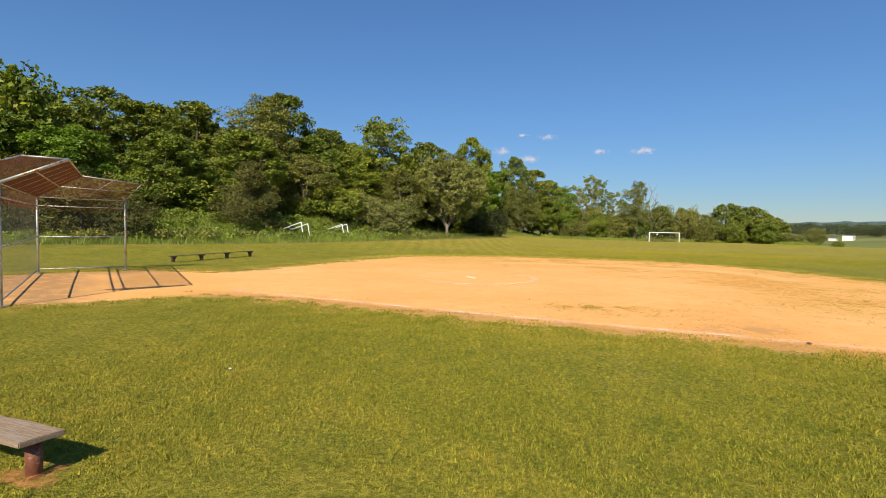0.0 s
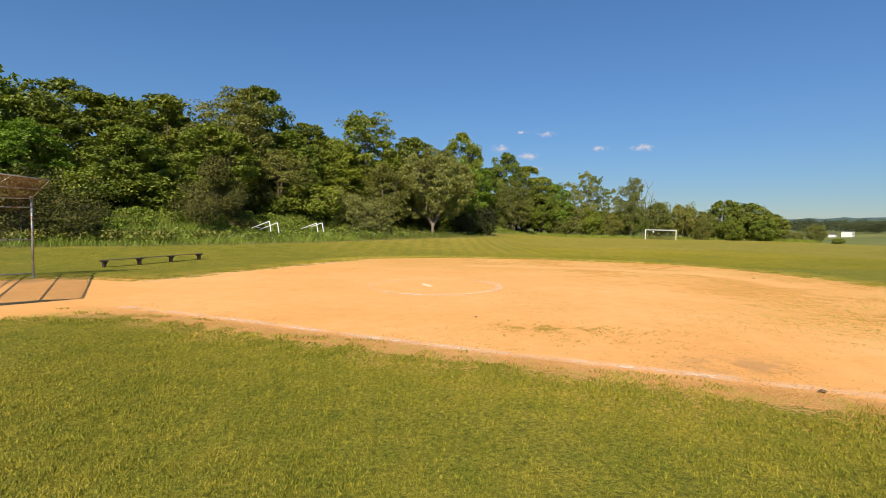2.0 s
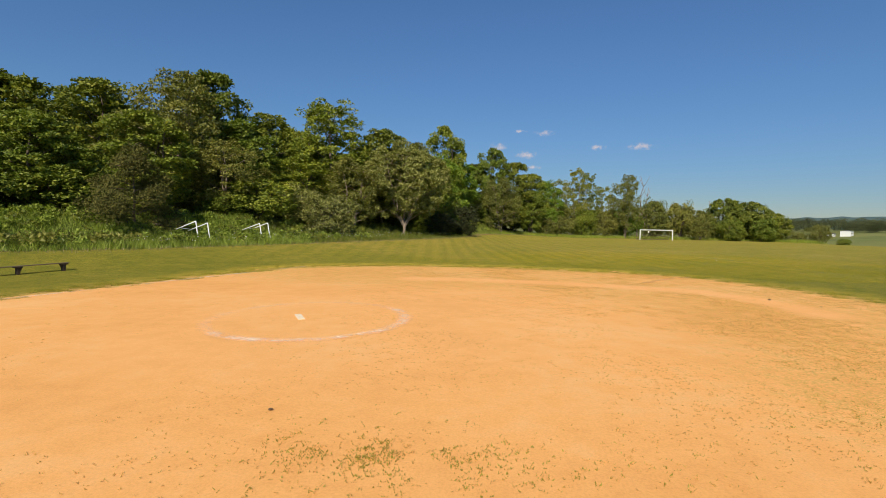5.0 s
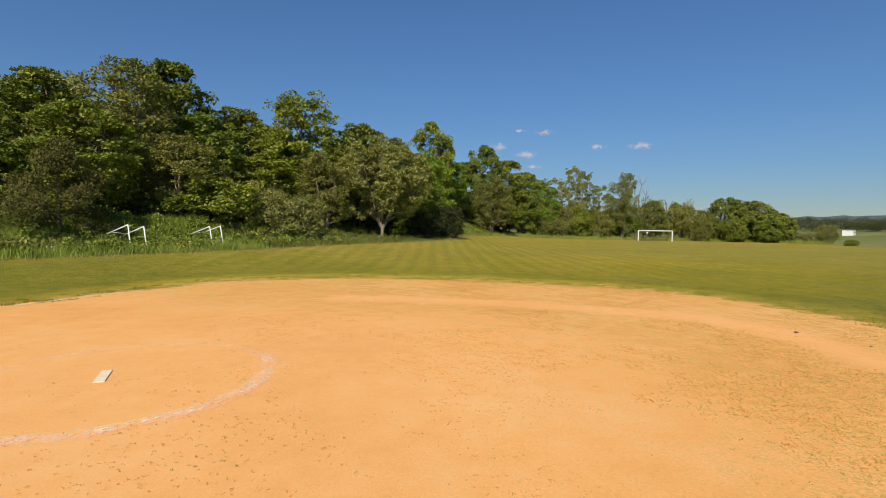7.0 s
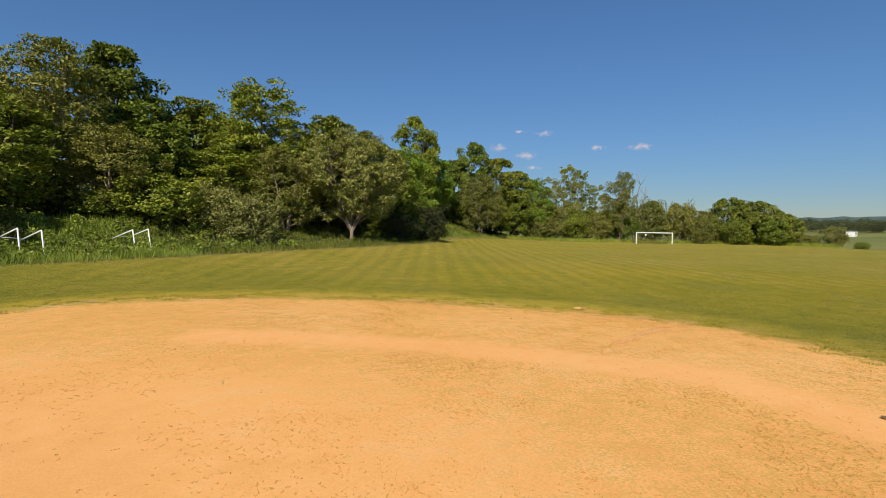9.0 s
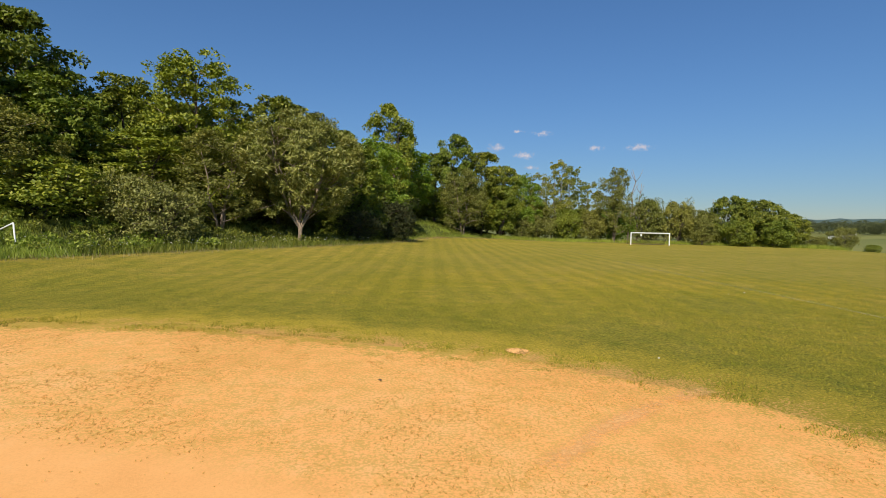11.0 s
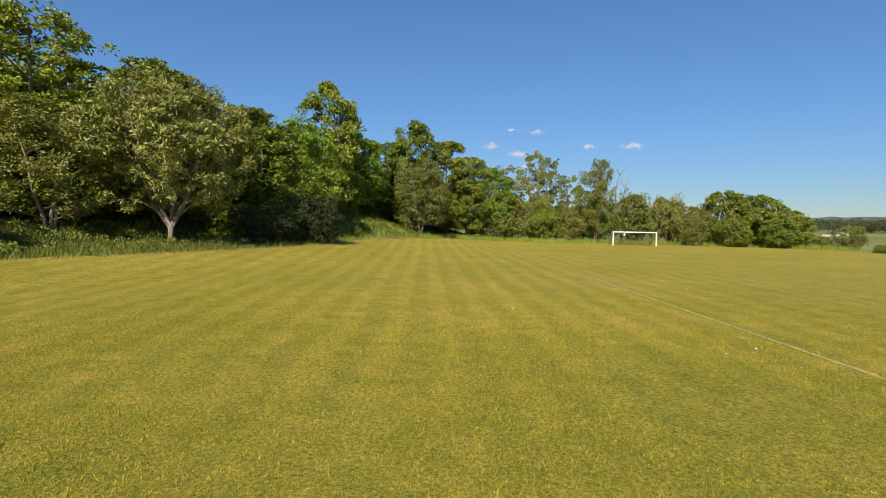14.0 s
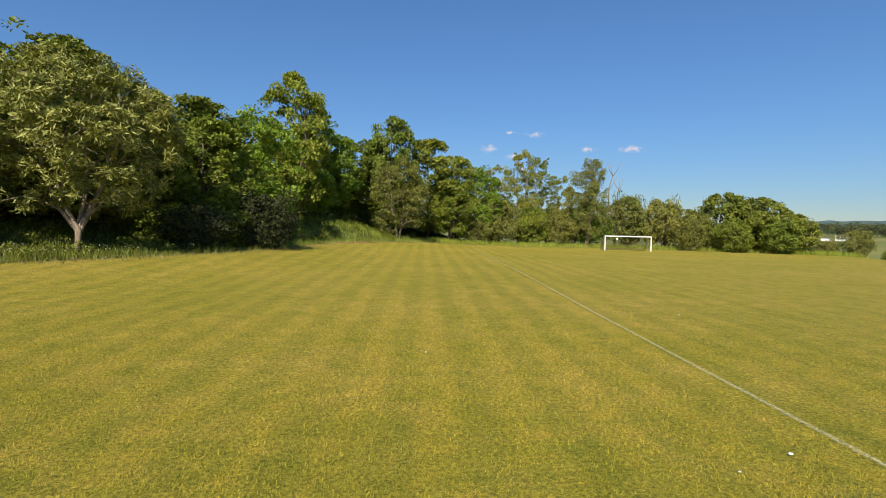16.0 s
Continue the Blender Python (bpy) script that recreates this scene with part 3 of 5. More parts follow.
def build_clouds():
    """A few small fair-weather clouds, low in the sky."""
    m = bpy.data.materials.new("cloud_wisp")
    m.use_nodes = True
    n, l = m.node_tree.nodes, m.node_tree.links
    n.remove(n["Principled BSDF"])
    em, tr, ms = n.new("ShaderNodeEmission"), n.new("ShaderNodeBsdfTransparent"), n.new("ShaderNodeMixShader")
    em.inputs[0].default_value, em.inputs[1].default_value = (0.80, 0.72, 0.74, 1), 0.78
    tc = n.new("ShaderNodeTexCoord")
    sep = n.new("ShaderNodeSeparateXYZ")
    l.new(tc.outputs["Object"], sep.inputs[0])
    ob = n.new("ShaderNodeObjectInfo")
    off = n.new("ShaderNodeVectorMath")
    off.operation = 'ADD'
    l.new(position(n), off.inputs[0])
    l.new(ob.outputs["Random"], off.inputs[1])
    k = noise_tex(n, l, off.outputs[0], 0.030, 6, 0.7)
    x2 = calc(n, l, 'POWER', calc(n, l, 'ABSOLUTE', sep.outputs[0]), 2.0)
    z2 = calc(n, l, 'POWER', calc(n, l, 'ABSOLUTE', sep.outputs[2]), 2.0)
    r = calc(n, l, 'SQRT', calc(n, l, 'ADD', x2, z2))
    v = calc(n, l, 'ADD', calc(n, l, 'SUBTRACT', 1.0, r), calc(n, l, 'MULTIPLY', calc(n, l, 'SUBTRACT', k, 0.5), 2.6))
    l.new(calc(n, l, 'MULTIPLY', spread(n, l, v, 0.05, 1.2), 0.8), ms.inputs[0])
    l.new(tr.outputs[0], ms.inputs[1])
    l.new(em.outputs[0], ms.inputs[2])
    l.new(ms.outputs[0], n["Material Output"].inputs[0])
    for az, el, w, h in ((7.5, 8.65, 72, 34), (10.7, 7.75, 84, 34), (12.6, 10.15, 80, 26), (18.3, 8.5, 70, 26), (22.9, 8.45, 108, 28), (11.4, 6.4, 62, 18), (9.9, 10.4, 56, 14)):
        a, e, d = radians(az), radians(el), 3600
        c = Vector((d * math.sin(a), d * math.cos(a), d * math.tan(e)))
        vs = [(x, 0, z) for x in (-1.3, 1.3) for z in (-1.3, 1.3)]
        cl = mesh_object("backdrop_cloud", vs, [(0, 1, 3, 2)], m)
        cl.matrix_world = Matrix.Translation(c) @ pose(0, 0, 0, 0, 0, -az) @ Matrix.Diagonal((w, 1, h, 1))
        tagged(cl, "small pale fair-weather cloud low in the sky", "cloud", kind="structure")


build_hills()
build_clouds()


# ---- trees ----
def leaf_cloud(rng, centres, radii, counts, size, squash=0.75, droop=0.0, slim=0.45):
    """Folded diamond leaves scattered in clumps. Returns (co, tri)."""
    n = int(counts.sum())
    which = np.repeat(np.arange(len(centres)), counts)
    d = rng.randn(n, 3)
    d[:, 2] = np.where(rng.rand(n) < 0.5, np.abs(d[:, 2]), d[:, 2])
    d /= np.linalg.norm(d, axis=1)[:, None]
    rad = rng.uniform(0.25, 1.0, n) ** 0.55
    off = d * (rad * radii[which])[:, None]
    off[:, 2] *= squash
    p = centres[which] + off
    # leaf axes lie outwards and droop; normals lean up
    ax = d + rng.randn(n, 3) * 0.8
    ax[:, 2] -= droop
    ax /= np.linalg.norm(ax, axis=1)[:, None]
    out = centres[which] - centres.mean(0)
    out /= np.linalg.norm(out, axis=1)[:, None] + 1e-6
    up = rng.randn(n, 3) * 0.55 + np.array((0, 0, 0.45)) + d * 0.45 + out * 0.55
    side = np.cross(ax, up)
    side /= np.linalg.norm(side, axis=1)[:, None] + 1e-6
    nrm = np.cross(side, ax)
    s = size * rng.uniform(0.6, 1.35, n)
    L, W = s[:, None], (s * slim)[:, None]
    a = p - ax * L * 0.5
    b = p + ax * L * 0.5
    c = p + side * W * 0.5 + nrm * W * 0.18
    e = p - side * W * 0.5 + nrm * W * 0.18
    co = np.stack([a, c, b, e], 1).reshape(-1, 3)
    k = 4 * np.arange(n)[:, None]
    tri = np.concatenate([k + np.array((0, 1, 2)), k + np.array((0, 2, 3))])
    return co, tri


def build_tree(name, seed, high, wide, bole, leaf_mat, bark_mat, leaves=7000, leaf=0.24, stems=1, airy=0.0, cone=0.0, droop=0.1, slim=0.45,
               clump=0.95, thick=0.16, lean=0.0, shell=70, fork=0.0, reach=1.0, trim=False, lobes=17):
    """One tree at the origin: trunk (with limbs) and a crown of leaf clumps, as parts of an Empty."""
    rng = np.random.RandomState(seed)
    root = new(name)
    vs, fs = [], []

    def limb(pts, r0, r1, sides=7):
        radii = np.linspace(r0, r1, len(pts))
        v, f = tube_arrays(pts, list(radii), sides)
        o = len(vs)
        vs.extend(v)
        fs.extend([tuple(i + o for i in q) for q in f])

    tips, tip_r = [], []
    ch = high - bole
    for s in range(stems):
        ang = rng.uniform(0, 6.28)
        spread_ = 0 if stems == 1 else wide * 0.22
        top = np.array((math.cos(ang) * spread_ + lean * high, math.sin(ang) * spread_, high * (0.86 if stems == 1 else rng.uniform(0.7, 0.9))))
        base = np.array((0.12 * math.cos(ang) * (stems > 1), 0.12 * math.sin(ang) * (stems > 1), -0.35))
        pts = []
        for t in np.linspace(0, 1, 7):
            w = 0.03 * high * t * (1 - t) * 2
            p = base * (1 - t) + top * t + rng.randn(3) * np.array((w, w, 0))
            if fork and p[2] < fork:
                p[:2] = 0.05 * rng.randn(2)
            pts.append(tuple(p))
        limb(pts, thick, thick * 0.22, 9)
        P = np.array(pts)
        nl = int(9 if stems > 1 else 15)
        for q in range(nl):
            t = (q + rng.uniform(0.1, 0.9)) / nl
            zt = bole / high * 0.85 + (1 - bole / high * 0.85) * t
            i = min(int(zt * 6), 5)
            start = P[i] + (P[i + 1] - P[i]) * (zt * 6 - i)
            az = ang + q * 2.4 + rng.uniform(-0.5, 0.5)
            prof = (1 - t) ** 0.75 + 0.12 if cone > 0.5 else math.sqrt(max(0.05, 1 - (2 * t - 0.85) ** 2 / 1.45))
            ln = wide * 0.5 * prof * rng.uniform(0.72, 1.08) * reach
            up = rng.uniform(0.05, 0.45) if cone > 0.5 else rng.uniform(0.1, 0.7) * ln + 0.12 * ch * t
            end = start + np.array((math.cos(az) * ln, math.sin(az) * ln, up))
            midp = (start + end) / 2 + np.array((0, 0, 0.12 * ln)) + rng.randn(3) * 0.06 * ln
            limb([tuple(start), tuple(midp), tuple(end)], thick * 0.42 * (1 - 0.6 * t), 0.018, 5)
            for f in (0.45, 0.75, 1.0):
                c = start * (1 - f) + end * f + np.array((0, 0, 0.10 * ln * (1 - abs(2 * f - 1))))
                if rng.rand() < airy * (1.15 - f):
                    continue
                tips.append(c + rng.randn(3) * 0.22 * clump)
                tip_r.append(clump * rng.uniform(0.65, 1.15) * (0.8 + 0.35 * f) * (1 - 0.35 * t * cone))
        for f in (0.82, 0.95, 1.05):
            tips.append(P[0] * (1 - f) + P[-1] * f + rng.randn(3) * 0.2)
            tip_r.append(clump * rng.uniform(0.6, 0.95) * (1 - 0.6 * cone))
    tips, tip_r = np.array(tips), np.array(tip_r)
    inner = len(tips) if shell else 0
    if shell:
        # lobes over the crown, each carrying small leafy sprays on its outer and upper side
        tip_r = tip_r * 0.72
        z0 = bole * 0.55
        cz, hz = z0 + (high - z0) * 0.48, (high - z0) * 0.50
        nlobe = lobes
        k = np.arange(nlobe) + 0.5
        zz, az = 1 - 2 * k / nlobe, k * 2.4 + rng.uniform(0, 6.28)
        ring = np.sqrt(1 - zz ** 2)
        u = np.stack([np.cos(az) * ring, np.sin(az) * ring, zz], 1) + rng.randn(nlobe, 3) * 0.16
        rl = rng.uniform(0.30, 0.52, nlobe) * math.sqrt(17 / nlobe)
        which = rng.randint(0, nlobe, shell * 3)
        v = rng.randn(shell * 3, 3) + u[which] * 0.8 + np.array((0, 0, 0.45))
        v /= np.linalg.norm(v, axis=1)[:, None]
        rel = u[which] * (1 - rl[which])[:, None] + v * (rl[which] * rng.uniform(0.70, 1.10, shell * 3))[:, None]
        egg = 1.0 - 0.25 * np.clip(rel[:, 2], 0, 1)
        s = np.stack([rel[:, 0] * wide * 0.5 * egg, rel[:, 1] * wide * 0.5 * egg, cz + rel[:, 2] * hz], 1)
        tips = np.concatenate([tips, s])
        tip_r = np.concatenate([tip_r, clump * rng.uniform(0.34, 0.66, shell * 3)])
    # outer satellites make the outline uneven
    extra = len(tips) // 3
    pick = rng.randint(0, len(tips), extra)
    out = rng.randn(extra, 3)
    out /= np.linalg.norm(out, axis=1)[:, None]
    tips = np.concatenate([tips, tips[pick] + out * tip_r[pick][:, None] * 0.80])
    tip_r = np.concatenate([tip_r, tip_r[pick] * rng.uniform(0.35, 0.6, extra)])
    if trim:
        # draw stray clumps back onto a rounded crown
        mid = np.array((0, 0, bole * 0.55 + (high - bole * 0.55) * 0.48))
        rel = (tips - mid) / np.array((wide * 0.5, wide * 0.5, (high - bole * 0.55) * 0.5))
        far = np.linalg.norm(rel, axis=1)
        tips = mid + (tips - mid) * np.where(far > 0.93, 0.93 / far, 1.0)[:, None]
    share = tip_r ** 2
    share[:inner] *= 0.4
    counts = np.maximum(6, (leaves * share / share.sum())).astype(int)
    co, tri = leaf_cloud(rng, tips, tip_r, counts, leaf, 0.72, droop, slim)
    # true height and spread
    fit = np.array((wide * 0.5 / np.percentile(np.hypot(co[:, 0], co[:, 1]), 97), 0, high / np.percentile(co[:, 2], 99.7)))
    fit[1] = fit[0]
    co = co * fit
    # limbs end inside the crown
    wood = np.array([tuple(v) for v in vs]) * fit
    mid = np.array((0, 0, high * 0.5))
    rel = (wood - mid) / np.array((wide * 0.43, wide * 0.43, high * 0.45))
    far = np.where(wood[:, 2] > bole, np.linalg.norm(rel, axis=1), 0.0)
    vs = mid + (wood - mid) / np.maximum(far, 1.0)[:, None]
    crown = new("crown", fast_mesh("crown", co, tri, leaf_mat))
    crown.parent = root
    mesh_object("trunk", vs, fs, bark_mat, True, root)
    return root


# each kind of tree, at a nominal 10 m of height
KINDS = {
    "deep": dict(trim=True, seed=1, high=10, wide=7.2, bole=1.0, leaf_mat=LEAF_OAK, bark_mat=BARK, leaves=17000, leaf=0.26, slim=0.55),
    "deep_b": dict(trim=True, seed=2, high=10, wide=6.6, bole=0.8, leaf_mat=LEAF_OAK, bark_mat=BARK, leaves=17000, leaf=0.25, slim=0.55, clump=0.85),
    "mid": dict(trim=True, seed=3, high=10, wide=7.0, bole=0.9, leaf_mat=LEAF_MAPLE, bark_mat=BARK, leaves=17000, leaf=0.26, slim=0.55),
    "mid_b": dict(trim=True, seed=4, high=10, wide=6.2, bole=1.0, leaf_mat=LEAF_MAPLE, bark_mat=BARK, leaves=15500, leaf=0.25, slim=0.55, stems=2),
    "olive": dict(trim=True, seed=5, high=10, wide=7.0, bole=1.2, leaf_mat=LEAF_OLIVE, bark_mat=BARK_PALE, leaves=15000, leaf=0.21, slim=0.5, shell=70, stems=3, airy=0.2, thick=0.12),
    "lime": dict(trim=True, seed=6, high=10, wide=7.2, bole=0.8, leaf_mat=LEAF_LIME, bark_mat=BARK, leaves=17000, leaf=0.25, slim=0.55),
    "airy": dict(seed=7, high=10, wide=5.6, bole=2.6, leaf_mat=LEAF_MAPLE, bark_mat=BARK_PALE, leaves=15000, leaf=0.22, shell=80, slim=0.5, airy=0.3, clump=0.80),
    "airy_b": dict(seed=8, high=10, wide=5.2, bole=2.2, leaf_mat=LEAF_AIRY, bark_mat=BARK_PALE, leaves=9500, leaf=0.21, shell=34, slim=0.5, airy=0.3, clump=0.72, stems=2, thick=0.11),
    "back": dict(seed=14, high=10, wide=7.4, bole=0.8, leaf_mat=LEAF_OAK, bark_mat=BARK, leaves=4200, leaf=0.50, slim=0.6),
    "back_b": dict(seed=15, high=10, wide=7.0, bole=0.8, leaf_mat=LEAF_MAPLE, bark_mat=BARK, leaves=4200, leaf=0.50, slim=0.6),
    "low": dict(trim=True, reach=0.68, seed=16, high=10, wide=13, bole=0.2, leaf_mat=LEAF_MAPLE, bark_mat=BARK, leaves=4500, leaf=0.55, slim=0.55, stems=3, clump=1.7, shell=90),
    "low_b": dict(reach=0.68, seed=17, high=10, wide=13, bole=0.2, leaf_mat=LEAF_OLIVE, bark_mat=BARK, leaves=4500, leaf=0.60, slim=0.5, stems=4, clump=1.6, shell=80),
    "dome": dict(lobes=64, trim=True, reach=0.68, seed=18, high=10, wide=12, bole=0.1, leaf_mat=LEAF_OAK, bark_mat=BARK, leaves=12000, leaf=0.50, slim=0.6, stems=3, clump=1.35, shell=190),
    "bush": dict(trim=True, reach=0.68, seed=9, high=10, wide=13, bole=0.2, leaf_mat=LEAF_MAPLE, bark_mat=BARK, leaves=9000, leaf=0.50, slim=0.55, shell=120, stems=3, clump=1.7),
    "bush_b": dict(trim=True, reach=0.68, seed=10, high=10, wide=14, bole=0.2, leaf_mat=LEAF_LIME, bark_mat=BARK, leaves=8000, leaf=0.50, slim=0.55, shell=120, stems=4, clump=1.7),
    "bush_olive": dict(reach=0.68, seed=12, high=10, wide=13, bole=0.2, leaf_mat=LEAF_OLIVE, bark_mat=BARK, leaves=8000, leaf=0.50, slim=0.55, shell=120, stems=4, clump=1.6, airy=0.15),
}
WORDS = {
    "low": "leafy undergrowth bush under the trees", "low_b": "dull green undergrowth bush under the trees", "dome": "dense rounded dark-green bush by the field",
    "back": "deep-green tree further back in the wood", "back_b": "mid-green tree further back in the wood",
    "deep": "tall deep-green broadleaf tree with a dense crown", "deep_b": "dense dark-green broadleaf tree in the wood",
    "mid": "full mid-green maple-like tree at the wood's edge", "mid_b": "narrow twin-stemmed mid-green tree in the wood",
    "olive": "multi-stemmed olive-green tree with bare lower limbs", "lime": "fresh bright-green broadleaf tree with low branches",
    "airy": "tall thin tree with an open airy crown", "airy_b": "sparse pale-stemmed tree with gaps in its crown",
    "bush": "rounded dense green bush beside the field", "bush_b": "bright-green spreading bush beside the field", "bush_olive": "dull olive-green scrubby bush beside the field",
}
PROTO = {}


def plant(kind_name, x, y, top, wide=None, turn=None, label=""):
    """A tree of a kind with its top at the height `top` above the field and its crown `wide` metres across."""
    rng = random.Random(int(x * 131 + y * 17))
    p = KINDS[kind_name]
    z = float(ground_z(x, y))
    sz = (top - z) / p["high"]
    sx = (wide or p["wide"] * sz) / p["wide"]
    turn = rng.uniform(0, 360) if turn is None else turn
    m = pose(x, y, z, 0, 0, turn) @ Matrix.Diagonal((sx, sx, sz, 1))
    bushy = kind_name in ("bush", "bush_b", "bush_olive", "low", "low_b", "dome")
    if kind_name not in PROTO:
        t = build_tree("bush" if bushy else "tree", **p)
        tagged(t, WORDS[kind_name], "bush" if bushy else "tree", "bushes round the field" if bushy else "trees of the wood")
        PROTO[kind_name] = t
        t.matrix_basis = m
    else:
        t = copy_thing(PROTO[kind_name], Matrix.Identity(4))
        t.matrix_basis = m
    if label:
        tagged(t, label)
    return t


# the wood's front, from the backstop round to the valley: kind, x, y, top, width
FRONT = (
    ("deep", -40.8, 34.4, 13.2, 9.7), ("mid", -33.8, 31.2, 10.6, 7.7), ("deep_b", -32.3, 42.9, 13.9, 9), ("lime", -28.8, 33.9, 8.9, 6.8), ("deep", -26.8, 40.3, 12.1, 8.6),
    ("mid", -23.1, 37, 8.9, 6.3), ("deep_b", -26.6, 49.2, 14.3, 9), ("olive", -19, 46.6, 14.4, 8.7), ("mid_b", -18.8, 41.8, 10.1, 7.1), ("deep", -19.2, 54.2, 16.4, 9.5),
    ("mid", -15, 51.3, 11.5, 7.3), ("olive", -14.3, 46.6, 8.9, 6.4), ("deep_b", -15.6, 60.4, 13.9, 8.5), ("mid_b", -10.3, 54, 8.5, 7.1), ("mid", -10.8, 59.8, 11.4, 6.8),
    ("airy", -7.8, 56.6, 14.6, 8.2), ("olive", -5, 54, 8.5, 6.4), ("deep_b", -2.6, 60, 12.4, 7.9), ("mid", 2.8, 64.6, 9.2, 6.8), ("lime", 3.8, 71, 11, 7.8),
    ("deep", 0.7, 68.3, 11.3, 8.1), ("mid_b", 4.7, 80.2, 16.8, 7), ("lime", 6.4, 85.3, 12.9, 8.3), ("deep_b", 10.6, 93.5, 12.7, 8.5), ("mid", 13.4, 92.4, 15.4, 7.3),
    ("olive", 14.8, 88, 10, 7), ("deep", 18.1, 96.1, 13.4, 8.6), ("mid", 21.9, 98.3, 11.6, 6.8), ("lime", 25.1, 100.6, 10.5, 7.3), ("mid_b", 21.1, 95.4, 8.4, 6),
    ("airy_b", 28.2, 102, 11, 5.5), ("airy_b", 31.6, 103, 13.4, 6.5), ("airy_b", 35, 104, 12.6, 5.8), ("airy_b", 38.4, 105, 10, 5.4), ("olive", 40.6, 99.5, 11.9, 6.2),
    ("bush_olive", 28.5, 100.5, 6, 6), ("bush", 33, 101, 5.1, 5.4), ("bush_olive", 37.5, 101.5, 5.3, 5.6), ("bush_b", 42, 102, 6.3, 6), ("bush_olive", 46.5, 101, 7.3, 6.9),
    ("mid", 28.5, 107, 7.6, 5.8), ("olive", 33, 110, 6.5, 7), ("mid", 38, 112, 5.5, 5.8), ("deep", 43, 112, 5.6, 6.5), ("mid", 49, 106, 7.2, 5.8),
    ("olive", 54, 104, 6.2, 7), ("bush_olive", 51, 99, 6.8, 6.4), ("bush_olive", 55, 97.5, 5.4, 5.6), ("dome", 58.6, 96.5, 7.5, 7.4), ("dome", 62.6, 95.5, 6.9, 8.1),
    ("dome", 65.8, 94, 4.9, 6.4), ("bush", 58, 93.5, 3.6, 4.5), ("bush", 63, 92.5, 4, 5.4), ("bush_olive", 53.5, 95.8, 4.1, 4.6), ("bush_olive", 24.6, 97.7, 3.7, 4.6),
    ("bush", 4.2, 64.1, 3.9, 4.5), ("bush", 2, 61.4, 3.4, 3.6), ("bush_olive", 73.3, 92.4, 2.9, 4.3), ("bush_olive", 70.4, 94, 1.5, 3.7), ("bush", 76.6, 90.5, 0.4, 2.3),
)
for k, x, y, top, wide in FRONT:
    plant(k, x, y, top, wide)

# the wood behind, filling the hillside
rng = random.Random(42)
placed = [(f[1], f[2]) for f in FRONT]
tries = 0
while len(placed) < len(FRONT) + 56 and tries < 4000:
    tries += 1
    x, y = rng.uniform(-62, 26), rng.uniform(20, 112)
    w = float(wood_distance(np.array(x), np.array(y)))
    if not 9 < w < 34 or min(math.hypot(x - a, y - b) for a, b in placed) < 4.6:
        continue
    placed.append((x, y))
    lift = 7.9 + 2.9 * smooth(-x, -5, 25) - 0.5 * smooth(x, 5, 20)
    plant(rng.choice(("back", "back_b")), x, y, float(ground_z(x, y)) + lift + rng.uniform(-1.6, 1.0), rng.uniform(6.0, 8.0))
# low growth under the wood's front
for i in range(46):
    s = i / 45
    k = s * (len(MOUTH) - 6) + 1
    a, b = MOUTH_L[int(k)], MOUTH_L[int(k) + 1]
    p = a + (b - a) * (k - int(k))
    nrm = np.array((-(b - a)[1], (b - a)[0])) / np.linalg.norm(b - a)
    q = p + nrm * (rng.uniform(7.0, 11.0) + (3.2 if -24 < p[0] < -5 else 0.0))
    if 62 < q[1] < 92:
        continue
    plant(rng.choice(("low", "low_b", "low")), float(q[0]), float(q[1]), float(ground_z(q[0], q[1])) + rng.uniform(2.0, 4.4), rng.uniform(4, 6.5))


def special(name, x, y, top, wide, label, category, **kw):
    z = float(ground_z(x, y))
    t = build_tree(name, high=top - z, wide=wide, **kw)
    t.matrix_basis = pose(x, y, z)
    return tagged(t, label, category)


special("willow_tree", 0.1, 56.6, 10.5, 9.4, "pale grey-green willow-like tree with several crooked stems", "tree", seed=31, bole=2.6, leaf_mat=LEAF_PALE, bark_mat=BARK_PALE,
        leaves=42000, leaf=0.29, stems=5, slim=0.24, droop=0.25, clump=0.74, thick=0.115, lobes=34, shell=190, fork=1.9, trim=True)
special("silver_shrub", -6.1, 48.4, 4.7, 5.0, "silvery flowering shrub at the edge of the weeds", "shrub", seed=32, bole=0.2, leaf_mat=LEAF_SILVER, bark_mat=BARK,
        leaves=9000, leaf=0.2, shell=70, stems=5, slim=0.5, clump=0.75, thick=0.06)
special("silver_shrub", -8.8, 49.2, 5.4, 4.8, "tall silver-green shrub beside the weeds", "shrub", seed=33, bole=0.2, leaf_mat=LEAF_SILVER, bark_mat=BARK,
        leaves=7500, leaf=0.2, shell=60, stems=5, slim=0.5, clump=0.75, thick=0.06)
special("cedar", -16.2, 36.4, 6.8, 6.6, "dark brownish-green cedar on the weedy bank", "conifer", seed=34, bole=0.3, leaf_mat=LEAF_CEDAR, bark_mat=BARK,
        leaves=19000, leaf=0.20, shell=0, cone=1.0, slim=0.3, clump=1.15, droop=-0.2, thick=0.12)
special("cedar", -23.4, 27.6, 4.6, 6.2, "low dark cedar behind the backstop", "conifer", seed=35, bole=0.3, leaf_mat=LEAF_CEDAR, bark_mat=BARK,
        leaves=10000, leaf=0.24, cone=0.3, slim=0.3, clump=0.8, thick=0.10)
special("dark_shrub", -26.6, 27.4, 5.2, 6.4, "dark evergreen shrub behind the backstop", "shrub", seed=38, bole=0.2, leaf_mat=LEAF_CEDAR, bark_mat=BARK,
        leaves=9000, leaf=0.22, stems=4, clump=0.8, slim=0.3, thick=0.06)
